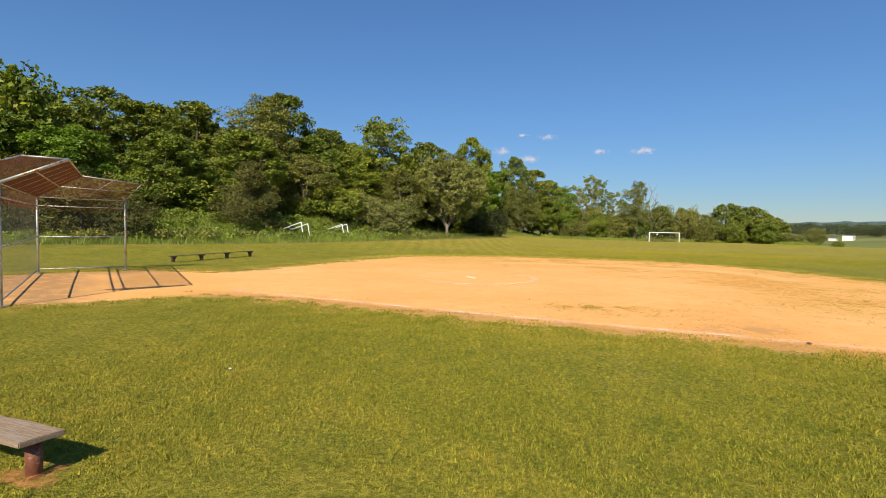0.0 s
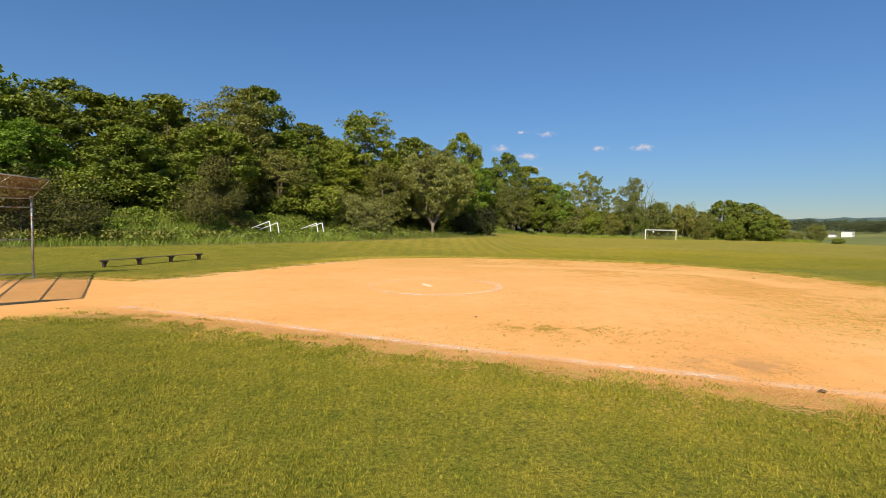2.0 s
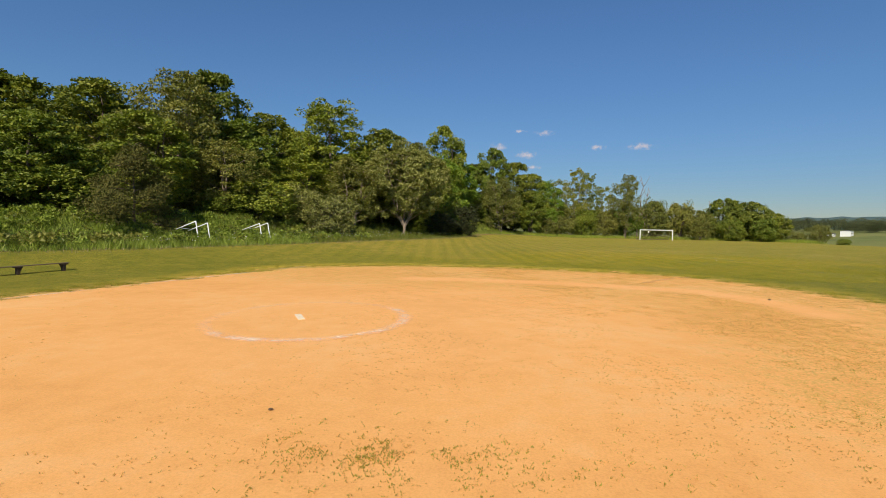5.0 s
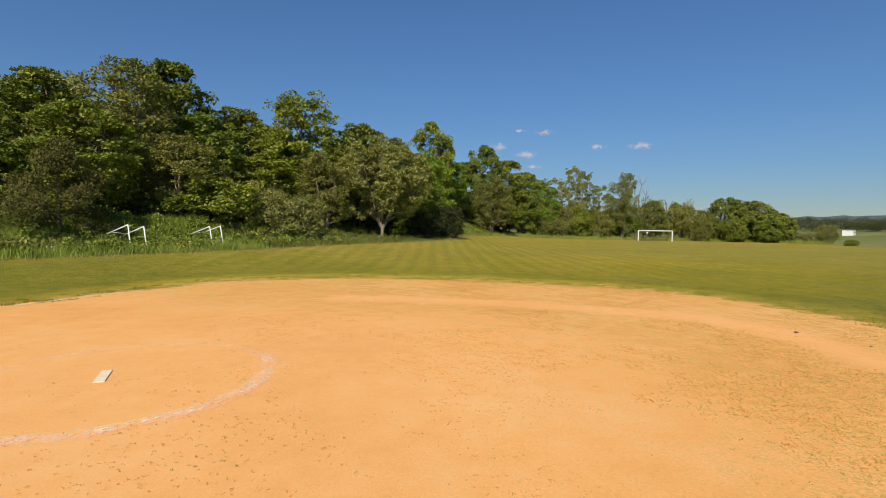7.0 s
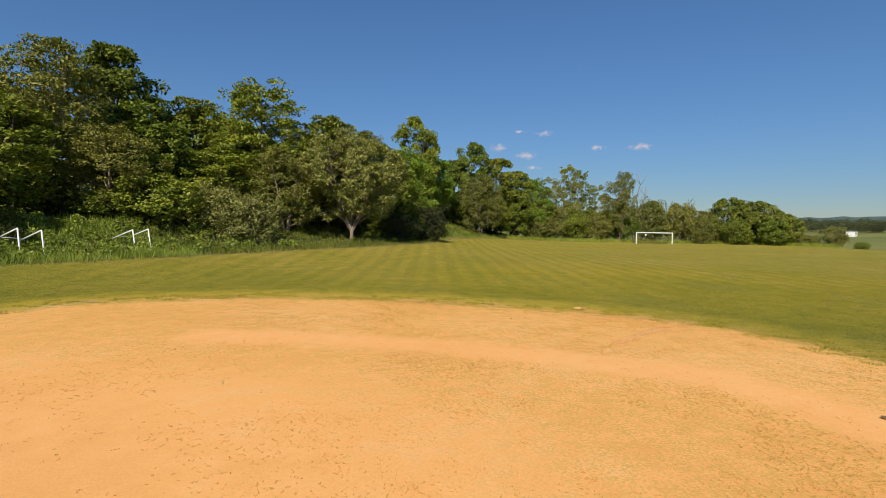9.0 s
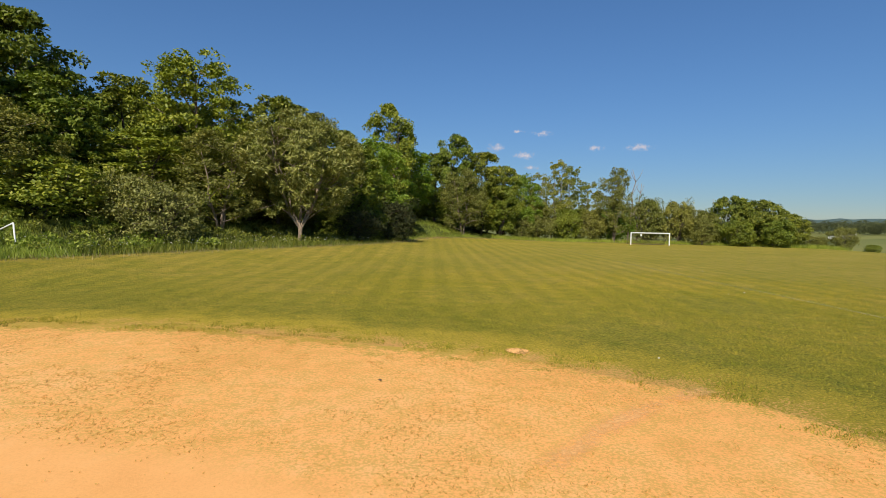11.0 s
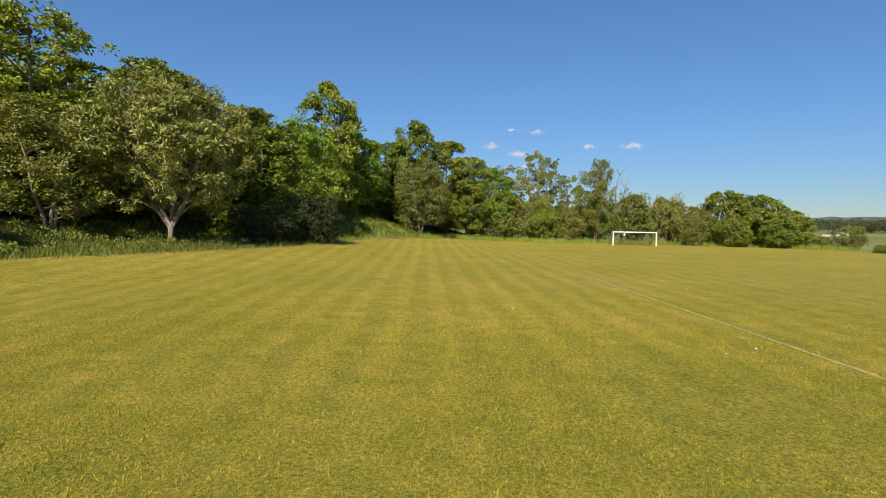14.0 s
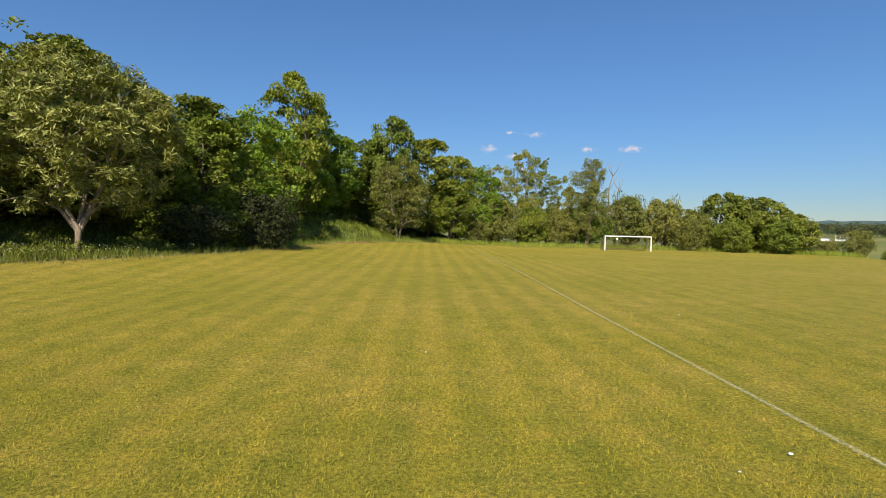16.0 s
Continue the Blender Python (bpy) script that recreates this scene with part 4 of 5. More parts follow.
special("dark_shrub", -20.8, 28.0, 3.6, 4.4, "low dark evergreen shrub on the weedy bank", "shrub", seed=39, bole=0.2, leaf_mat=LEAF_CEDAR, bark_mat=BARK,
        leaves=7000, leaf=0.2, stems=4, clump=0.7, slim=0.3, thick=0.05)
# two added shrubs whose near-black leaves stand in for a shaded hollow
special("dark_shrub", 6.2, 65.2, 4.6, 5.6, "very dark shrub added as the shaded hollow at the wood's edge", "shrub", seed=37, bole=0.2, leaf_mat=LEAF_HOLLOW_SHADE, bark_mat=BARK,
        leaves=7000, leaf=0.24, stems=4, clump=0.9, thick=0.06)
special("dark_shrub", 3.8, 61.2, 3.6, 5.2, "very dark shrub added as the shaded hollow under the willow", "shrub", seed=36, bole=0.2, leaf_mat=LEAF_HOLLOW_SHADE, bark_mat=BARK,
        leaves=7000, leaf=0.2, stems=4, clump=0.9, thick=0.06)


def snag(x, y, top, seed, label):
    """A dead, leafless tree."""
    rng = np.random.RandomState(seed)
    z = float(ground_z(x, y))
    root = empty("dead_tree", pose(x, y, z), label, "dead tree")
    h = top - z
    pts = [(rng.randn() * 0.03 * h * t + 0.04 * h * t, rng.randn() * 0.02 * h * t, h * t - 0.3 * (t == 0)) for t in np.linspace(0, 1, 7)]
    tube("trunk", pts, list(np.linspace(0.14, 0.03, 7)), BARK_PALE, root, sides=7)
    for q in range(7):
        t = rng.uniform(0.35, 0.95)
        i = int(t * 6)
        s = Vector(pts[i])
        az = rng.uniform(0, 6.28)
        e = s + Vector((math.cos(az) * 0.09 * h, math.sin(az) * 0.09 * h, 0.16 * h))
        tube("branch", [s, (s + e) / 2 + Vector((0, 0, -0.02 * h)), e], [0.05, 0.035, 0.015], BARK_PALE, root, sides=5)


snag(43.4, 100.5, 11.9, 1, "tall leafless grey dead tree behind the bushes")
snag(45.6, 102, 9.8, 2, "thin bare dead stem behind the bushes")
snag(60.5, 101, 7.6, 3, "short bare dead trunk among the scrub")
snag(56.5, 99, 7.2, 4, "grey leaning dead trunk among the scrub")


# ---- grass, weeds ----
def blade_field(name, xy, high, wide, mat, label, category, seed, lean=0.5, lift=0.0, tuft=0.0):
    """Many separate blades, each one bent triangle strip, as one object."""
    rng = np.random.RandomState(seed)
    n = len(xy)
    z = ground_z(xy[:, 0], xy[:, 1]) + lift
    az = rng.uniform(0, 2 * np.pi, n)
    h = high * rng.uniform(0.55, 1.3, n)
    if tuft:
        # taller and shorter tufts, a hand's width apart
        x, y = xy[:, 0], xy[:, 1]
        k = soft_noise(x, y, 40.0, seed + 60) + 0.8 * soft_noise(x, y, 21.0, seed + 61) + 0.5 * soft_noise(x, y, 6.0, seed + 62)
        h = h * (1 - tuft + 1.5 * tuft * smooth(k, -0.9, 0.9))
    w = wide * rng.uniform(0.6, 1.3, n)
    ln = lean * rng.uniform(0.1, 1.0, n) * h
    a2 = rng.uniform(0, 2 * np.pi, n)
    p = np.stack([xy[:, 0], xy[:, 1], z], 1)
    side = np.stack([np.cos(az), np.sin(az), 0 * az], 1) * (w * 0.5)[:, None]
    tip = p + np.stack([np.cos(a2) * ln, np.sin(a2) * ln, h], 1)
    co = np.stack([p - side, p + side, tip], 1).reshape(-1, 3)
    tri = np.arange(3 * n).reshape(-1, 3)
    me = fast_mesh(name, co, tri, mat)
    return tagged(new(name, me), label, category, kind="stuff")


def scatter(rng, n, x0, x1, y0, y1):
    return np.stack([rng.uniform(x0, x1, n), rng.uniform(y0, y1, n)], 1)


rs = np.random.RandomState(8)
# turf by the first stretch of the way, and in the outfield
near = scatter(rs, 1000000, -13, 13, -1.5, 10)
d = infield_distance(near[:, 0], near[:, 1]) + 0.30 * soft_noise(near[:, 0], near[:, 1], 3.1, 4) + 0.2 * soft_noise(near[:, 0], near[:, 1], 11.0, 5)
soil = np.hypot(near[:, 0] + 4.31, near[:, 1] - 0.3) > 0.24
fade = smooth(np.hypot(near[:, 0] + 0.5, near[:, 1] - 2.0) + 1.2 * soft_noise(near[:, 0], near[:, 1], 0.7, 6), 12.0, 3.0)
near = near[(d > -0.05) & soil & (rs.rand(len(near)) < fade)]
blade_field("turf_grass", near, 0.032, 0.010, BLADE, "short mown turf beside the infield", "grass", 1, 1.15, tuft=0.75)
out = scatter(rs, 1000000, 0, 36, 24, 50)
d = infield_distance(out[:, 0], out[:, 1])
fade = smooth(np.hypot((out[:, 0] - 17) * 0.8, out[:, 1] - 33) + 1.5 * soft_noise(out[:, 0], out[:, 1], 0.6, 6), 15.0, 4.0)
keep = np.clip(smooth(d + 1.1 * soft_noise(out[:, 0], out[:, 1], 2.2, 9) + 0.5 * soft_noise(out[:, 0], out[:, 1], 9.0, 10), 0.0, 3.2), 0, 1) * fade
out = out[(rs.rand(len(out)) < keep) & (np.hypot(out[:, 0] - 11.9, out[:, 1] - 27.36) > 0.24)]
blade_field("turf_grass", out, 0.032, 0.011, BLADE, "short mown outfield turf with dry tips", "grass", 2, 1.15, tuft=0.75)
# tufts along the infield's ragged edge
th = rs.uniform(0, 2 * np.pi, 800000)
rr = rs.uniform(9, 23, 800000)
edge = np.stack([3.0 + rr * np.cos(th), 16.0 + rr * np.sin(th)], 1)
d = infield_distance(edge[:, 0], edge[:, 1])
edge = edge[(np.abs(d - 0.1) < 0.75) & (soft_noise(edge[:, 0], edge[:, 1], 4.0, 15) + 0.6 * soft_noise(edge[:, 0], edge[:, 1], 13.0, 16) > 0.0 + 0.35 * np.abs(d - 0.1))]
blade_field("edge_grass", edge, 0.05, 0.014, BLADE, "uneven tufts of grass along the sand's edge", "grass", 3, 0.9)

# weeds scattered over the sand
wd = scatter(rs, 700000, -7, 18, 2, 30)
d = infield_distance(wd[:, 0], wd[:, 1])
ringy = smooth(np.hypot(wd[:, 0] - 2.6, wd[:, 1] - 15.3), 2.6, 6.5) * smooth(wd[:, 0] * 0.7 + wd[:, 1] * 0.3, 6.2, 12)
line = np.exp(-(((wd[:, 1] - HOME[1]) * U1[0] - (wd[:, 0] - HOME[0]) * U1[1] + 0.35) / 0.7) ** 2)
tuft = np.exp(-(((wd[:, 0] - 2.6) / 0.8) ** 2 + ((wd[:, 1] - 8.8) / 0.4) ** 2)) * 1.6
tuft += np.exp(-(((wd[:, 0] - 3.8) / 1.4) ** 2 + ((wd[:, 1] - 8.1) / 0.8) ** 2)) * 0.4
tuft += np.exp(-(((wd[:, 0] - 10.6) / 1.8) ** 2 + ((wd[:, 1] - 9.6) / 1.6) ** 2)) * 0.55
patchy = smooth(soft_noise(wd[:, 0], wd[:, 1], 1.7, 31) + 0.6 * soft_noise(wd[:, 0], wd[:, 1], 5.5, 32), -0.35, 0.45)
den = (0.012 + 0.065 * smooth(wd[:, 0], -2, 4) + 0.24 * ringy + 0.22 * line) * patchy * (0.06 + 0.94 * smooth(basepath_distance(wd[:, 0], wd[:, 1]) + 0.15 * soft_noise(wd[:, 0], wd[:, 1], 2.6, 42), 0.35, 1.0)) + 0.12 * tuft
wd = wd[(d < -0.05) & (rs.rand(len(wd)) < den)]
mult = np.repeat(wd, 3, axis=0) + rs.randn(3 * len(wd), 2) * 0.012
SPRIG = leaf_material("sand_weed_leaf", (0.36, 0.205, 0.05), (0.47, 0.285, 0.07), (0.60, 0.38, 0.11), 0.12)
blade_field("sand_weeds", mult, 0.014, 0.013, SPRIG, "small withered weeds scattered over the sand", "weeds", 4, 1.6, 0.012)
gw = np.concatenate([rs.randn(700, 2) * (0.6, 0.3) + (2.6, 8.8), rs.randn(450, 2) * (1.1, 0.6) + (3.8, 8.1), rs.randn(1500, 2) * (1.7, 1.5) + (10.9, 9.8)])
gw = gw[(soft_noise(gw[:, 0], gw[:, 1], 5.0, 33) + 0.7 * soft_noise(gw[:, 0], gw[:, 1], 14.0, 34) > 0.0) & (infield_distance(gw[:, 0], gw[:, 1]) < -0.1)]
gw = np.repeat(gw, 4, axis=0) + rs.randn(4 * len(gw), 2) * 0.022
GREEN_SPRIG = leaf_material("green_sand_weed_leaf", (0.22, 0.19, 0.03), (0.34, 0.29, 0.045), (0.48, 0.39, 0.07), 0.3)
blade_field("sand_weeds", gw, 0.020, 0.013, GREEN_SPRIG, "low green weeds in patches on the sand", "weeds", 44, 1.4, 0.012)


def weed_band(n, seed, lo, hi, i0, i1):
    """Random places in the band between lo and hi metres behind the field's edge."""
    rng = np.random.RandomState(seed)
    seg = np.linalg.norm(np.diff(MOUTH_L, axis=0), axis=1)[i0:i1]
    k = rng.choice(np.arange(i0, i1), n, p=seg / seg.sum())
    a, b = MOUTH_L[k], MOUTH_L[k + 1]
    e = b - a
    nrm = np.stack([-e[:, 1], e[:, 0]], 1) / np.linalg.norm(e, axis=1)[:, None]
    return a + e * rng.rand(n, 1) + nrm * rng.uniform(lo, hi, (n, 1)) + rng.randn(n, 2) * 0.3


def tall_grass(name, band, seed, high, mat, label, lean=0.8):
    """Long grass in clumps: its height changes from tuft to tuft."""
    lump = 0.62 + 0.5 * soft_noise(band[:, 0], band[:, 1], 2.3, seed) + 0.45 * soft_noise(band[:, 0], band[:, 1], 6.5, seed + 1)
    for lo, hi in ((-9, 0.35), (0.35, 0.65), (0.65, 0.95), (0.95, 9)):
        sel = band[(lump >= lo) & (lump < hi)]
        blade_field(name, sel, high * min(1.15, max(0.3, (max(lo, 0.1) + min(hi, 1.3)) / 2)), 0.04, mat, label, "weeds", seed + int(10 * max(lo, 0)), lean)


tall_grass("tall_weeds", weed_band(52000, 3, 0.1, 9.5, 1, 6), 50, 0.58, LEAF_WEED, "knee-high green weeds and long grass on the bank")
tall_grass("tall_weeds", weed_band(16000, 24, 0.1, 9.0, 10, 13), 90, 0.58, LEAF_WEED, "bright weeds and long grass on the low mound")
# under the trees the shade is in the leaf colour, darker than LEAF_WEED
tall_grass("shade_weeds", weed_band(26000, 23, 0.1, 8.0, 6, 10), 70, 0.50, LEAF_WEED_SHADED, "green weeds and long grass under the trees, coloured darker as if shaded")
band = weed_band(9000, 4, -0.9, 0.9, 1, 17)
blade_field("rough_grass", band, 0.16, 0.03, LEAF_DRY, "straw-coloured rough grass at the foot of the bank", "grass", 6, 0.9)
band = weed_band(15000, 5, 0.2, 3.0, 13, 18)
blade_field("tall_weeds", band, 0.6, 0.05, LEAF_WEED, "green weeds under the bushes beyond the goal", "weeds", 7, 0.5)


def leafy_weeds(name, centres, seed, mat, label, high=0.9, size=0.22, per=60):
    rng = np.random.RandomState(seed)
    z = ground_z(centres[:, 0], centres[:, 1])
    c = np.stack([centres[:, 0], centres[:, 1], z + high * 0.55], 1)
    co, tri = leaf_cloud(rng, c, np.full(len(c), high * 0.55), np.full(len(c), per), size, 1.0, 0.1, 0.5)
    return tagged(new(name, fast_mesh(name, co, tri, mat)), label, "weeds", kind="stuff")


leafy_weeds("leafy_weeds", weed_band(330, 11, 1.0, 9.5, 1, 7), 1, LEAF_WEED, "broad-leaved weeds massed on the bank", 0.62, 0.20)
leafy_weeds("leafy_weeds", weed_band(420, 12, 0.6, 8.5, 2, 13), 2, LEAF_WEED_SHADED, "leafy green weeds between the long grass", 0.6, 0.15, 55)
leafy_weeds("leafy_weeds", weed_band(90, 13, 0.9, 3.2, 2, 4), 3, LEAF_OLIVE, "pale broad-leaved weeds on the bank", 0.8, 0.22, 22)
band = weed_band(420, 14, 0.3, 5.0, 4, 9)
BLOSSOM = worn_material("white_blossom", (0.7, 0.7, 0.62), (0.85, 0.84, 0.78), 0.8)
c3 = np.stack([band[:, 0], band[:, 1], ground_z(band[:, 0], band[:, 1]) + rs.uniform(0.35, 0.55, len(band))], 1)
co, tri = leaf_cloud(np.random.RandomState(2), c3, np.full(len(c3), 0.03), np.full(len(c3), 2), 0.04, 0.3, 0, 0.9)
tagged(new("wild_flowers", fast_mesh("wild_flowers", co, tri, BLOSSOM)), "small white wild flowers among the weeds", "flowers", kind="stuff")


# ---- things on the field ----
def chain_link(name, corners, cell, r, mat, parent):
    """Diagonal wire netting over a flat four-cornered panel, as thin crossing ribbons."""
    a, b, c, d = (Vector(v) for v in corners)
    w, h = ((b - a).length + (c - d).length) / 2, ((d - a).length + (c - b).length) / 2
    nrm = (b - a).cross(d - a).normalized()

    def at(u, v):
        return (a * (1 - u) + b * u) * (1 - v) + (d * (1 - u) + c * u) * v

    vs, fs = [], []
    n = int((w + h) / cell)
    for sgn in (0, 1):
        for k in range(1, n):
            s = k * cell
            p0 = (min(s, w), max(0, s - w))
            p1 = (max(0, s - h), min(s, h))
            q = []
            for x, y in (p0, p1):
                u = x / w
                q.append(at(1 - u if sgn else u, y / h))
            e = (q[1] - q[0])
            if e.length < 0.02:
                continue
            t = e.cross(nrm).normalized() * r
            o = len(vs)
            off = nrm * r * (1 if sgn else -1)
            vs += [q[0] - t + off, q[0] + t + off, q[1] + t + off, q[1] - t + off, q[0] + off * 2.5, q[1] + off * 2.5]
            fs += [(o, o + 1, o + 2, o + 3), (o, o + 4, o + 5, o + 3), (o + 1, o + 2, o + 5, o + 4)]
    return mesh_object(name, vs, fs, mat, False, parent)


def build_backstop():
    root = empty("backstop", pose(-12.7, 11.5, 0), "galvanised pipe backstop with rusty chain-link hood behind home plate", "backstop")

    def V(x, y, z):
        return Vector((x + 12.7, y - 11.5, z))
    top = 2.72
    P = [V(-10.77, 7.36, 0), V(-15.45, 14.25, 0), V(-13.45, 16.0, 0)]
    F = [V(-9.75, 8.03, 3.33), V(-13.7, 14.05, 3.47), V(-12.7, 15.85, 3.35)]
    up = Vector((0, 0, 1))
    posts = []
    for p in P:
        posts.append(tube("post", [p - up * 0.3, p + up * 1.3, p + up * (top + 0.04)], 0.036, GALV, root))
    for i in (0, 1):
        a, b = P[i], P[i + 1]
        for z in (0.16, 1.32, 2.42, top):
            tube("rail", [a + up * z, (a + b) / 2 + up * (z - 0.015), b + up * z], 0.021, GALV, root)
        tube("hood_rail", [F[i], F[i + 1]], 0.022, GALV, root)
        m0, m1 = (a + up * top).lerp(F[i], 0.5), (b + up * top).lerp(F[i + 1], 0.5)
        tube("hood_rail", [m0, m1], 0.02, GALV, root)
        n = 6 if i == 0 else 3
        for k in range(n):
            if i == 1 and k == 0:
                continue
            t = k / (n - 1) if i == 1 else k / n
            tube("rafter", [(a + (b - a) * t) + up * top, F[i].lerp(F[i + 1], t)], 0.024 if (i == 0 and k == 0) else 0.011, GALV, root)
        chain_link("netting", (a + up * 0.12, b + up * 0.12, b + up * 2.25, a + up * 2.25), 0.14, 0.0011, WIRE, root)
        chain_link("rusty_netting", (a + up * 2.25, b + up * 2.25, b + up * top, a + up * top), 0.12, 0.003, RUST, root)
        chain_link("hood_netting", (a + up * top, b + up * top, F[i + 1], F[i]), 0.07, 0.0040, RUST, root)
    g = V(-10.51, 7.66, 3.35)
    tube("hood_rail", [F[0], g], 0.024, GALV, root)
    low = P[0] + up * top
    tail = low + (g - F[0]) + up * 0.12
    tube("hood_rail", [g, tail], 0.022, GALV, root)
    for t in (0.36, 0.7):
        tube("rafter", [F[0].lerp(g, t), low.lerp(tail, t)], 0.009, RUST, root)
    tube("hood_rail", [F[0], F[0].lerp(low, 0.5), low], 0.036, GALV, root)
    chain_link("hood_netting", (low, tail, g, F[0]), 0.045, 0.0048, RUST, root)
    # base plates
    for p, post in zip(P, posts):
        part("base_plate", box_bm((0.2, 0.2, 0.03), p + up * 0.02, 0.004), GALV, post)
        part("post_cap", box_bm((0.085, 0.085, 0.03), p + up * (top + 0.055), 0.008), GALV, post)


def near_bench():
    """A thick plank on round steel posts, set in a worn patch."""
    end, away = Vector((-4.24, 0.215, 0)), Vector((-0.94, 0.32, 0)).normalized()
    m = Matrix.Translation(end) @ Matrix.Rotation(math.atan2(away.y, away.x), 4, 'Z')
    root = empty("plank_bench", m, "weathered plank bench on brown round steel posts", "bench")
    bm = box_bm((2.4, 0.30, 0.045), (1.2, 0, 0.3125))
    cuts = [e for e in bm.edges if abs((e.verts[0].co - e.verts[1].co).x) > 1]
    bmesh.ops.subdivide_edges(bm, edges=cuts, cuts=30, use_grid_fill=True)
    for v in bm.verts:
        v.co.z += 0.004 * math.sin(v.co.x * 5 + v.co.y * 9)
        v.co.y += 0.006 * math.sin(v.co.x * 11 + 1.0)
        if v.co.x < 0.03:
            v.co.x += 0.02 * v.co.y / 0.15
    bmesh.ops.bevel(bm, geom=[e for e in bm.edges if e.calc_face_angle(0) > 1.0], offset=0.006, segments=2, affect='EDGES')
    part("seat", bm, WOOD, root, "grey weathered plank seat")
    for x in (0.11, 2.15):
        post = tube("post", [(x, 0, -0.2), (x, 0, 0.1), (x, 0, 0.29)], 0.055, BENCH_POST, root, "brown painted steel post", 20)
        part("cap_plate", box_bm((0.17, 0.2, 0.012), (x, 0, 0.287), 0.003), BENCH_POST, post)
    # bare soil round the post, thinning out into the turf
    rng = random.Random(3)
    rings, n = (0.0, 0.35, 0.6, 0.8, 1.0), 40
    wob = [0.20 + 0.05 * math.sin(3 * k / n * 6.2832) + 0.035 * rng.random() for k in range(n)]
    vs = [(0.11 + wob[k] * f * 1.35 * math.cos(k / n * 6.2832), wob[k] * f * math.sin(k / n * 6.2832), 0.020 * (1 - f)) for f in rings for k in range(n)]
    fs = [(r * n + k, (r + 1) * n + k, (r + 1) * n + (k + 1) % n, r * n + (k + 1) % n) for r in range(4) for k in range(n)]
    soil = mesh_object("bare_soil", vs, fs, LOOSE, True)
    put_attribute(soil.data, "edge", [f for f in (1.0, 1.0, 0.95, 0.75, 0.0) for _ in range(n)])
    put_attribute(soil.data, "chalk", [1.3] * len(vs))
    soil.matrix_world = Matrix.Translation((0, 0, 0.014)) @ m
    tagged(soil, "bare reddish soil patch round the bench post", "soil", kind="structure")


def team_bench(a, b):
    """A long weathered plank on four dark wooden supports, each with its bracket and brace."""
    a, b = Vector(a), Vector(b)
    d = b - a
    L = d.length
    z = float(ground_z((a.x + b.x) / 2, (a.y + b.y) / 2))
    za, zb = float(ground_z(a.x, a.y)) - z, float(ground_z(b.x, b.y)) - z
    m = Matrix.Translation((a.x, a.y, z)) @ Matrix.Rotation(math.atan2(d.y, d.x), 4, 'Z')
    root = empty("team_bench", m, "long low weathered plank bench on dark wooden supports", "bench")
    tilt = Matrix.Rotation(-math.atan2(zb - za, L), 4, 'Y')
    bm = box_bm((L + 0.34, 0.21, 0.03), (0, 0, 0), 0.006, tilt)
    bmesh.ops.translate(bm, vec=(L / 2, 0, (za + zb) / 2 + 0.300), verts=bm.verts)
    part("seat", bm, BENCH_PLANK, root, "thin weathered brown plank")
    for k in range(4):
        x, g, lean = L * k / 3, za + (zb - za) * k / 3, 8 if k % 2 == 0 else -8
        leg = part("leg", box_bm((0.11, 0.15, 0.31), (x, 0, g + 0.105), 0.008), DARKWOOD, root)
        part("bracket", box_bm((0.24, 0.25, 0.05), (x, 0, g + 0.262), 0.008), DARKWOOD, leg)
        part("brace", box_bm((0.05, 0.06, 0.24), (x + (0.075 if lean > 0 else -0.075), 0, g + 0.16), 0.005, Matrix.Rotation(radians(3 * lean), 4, 'Y')), DARKWOOD, leg)


def build_goal():
    x0, x1, y, h = 40.5, 46.4, 92.0, 1.75
    z = float(ground_z((x0 + x1) / 2, y))
    root = empty("soccer_goal", pose(x0, y, z), "white steel soccer goal with a dark sagging net", "goal")
    w = x1 - x0
    for x in (0, w):
        part("post", box_bm((0.14, 0.12, h + 0.2), (x, 0, h / 2 - 0.1), 0.01), WHITE, root)
        tube("stay", [(x, 0.05, h - 0.05), (x, 0.75, h - 0.2), (x, 1.7, 0.05)], 0.025, GALV, root)
    bar = part("crossbar", box_bm((w + 0.14, 0.12, 0.14), (w / 2, 0, h + 0.07), 0.01), WHITE, root)
    tube("ground_bar", [(0, 1.7, 0.04), (w / 2, 1.72, 0.04), (w, 1.7, 0.04)], 0.025, GALV, root)
    chain_link("net", ((0, 0.08, h), (w, 0.08, h), (w, 1.65, 0.06), (0, 1.65, 0.06)), 0.16, 0.008, DARKWOOD, root)
    bm = bmesh.new()
    bmesh.ops.create_icosphere(bm, subdivisions=2, radius=0.17)
    for v in bm.verts:
        v.co *= 0.8 + 0.35 * noise.noise(v.co * 9)
        v.co.z *= 1.3
        v.co += Vector((1.55, 0.05, h - 0.28))
    part("rag", bm, WHITE, bar, "pale rag tied under the crossbar")


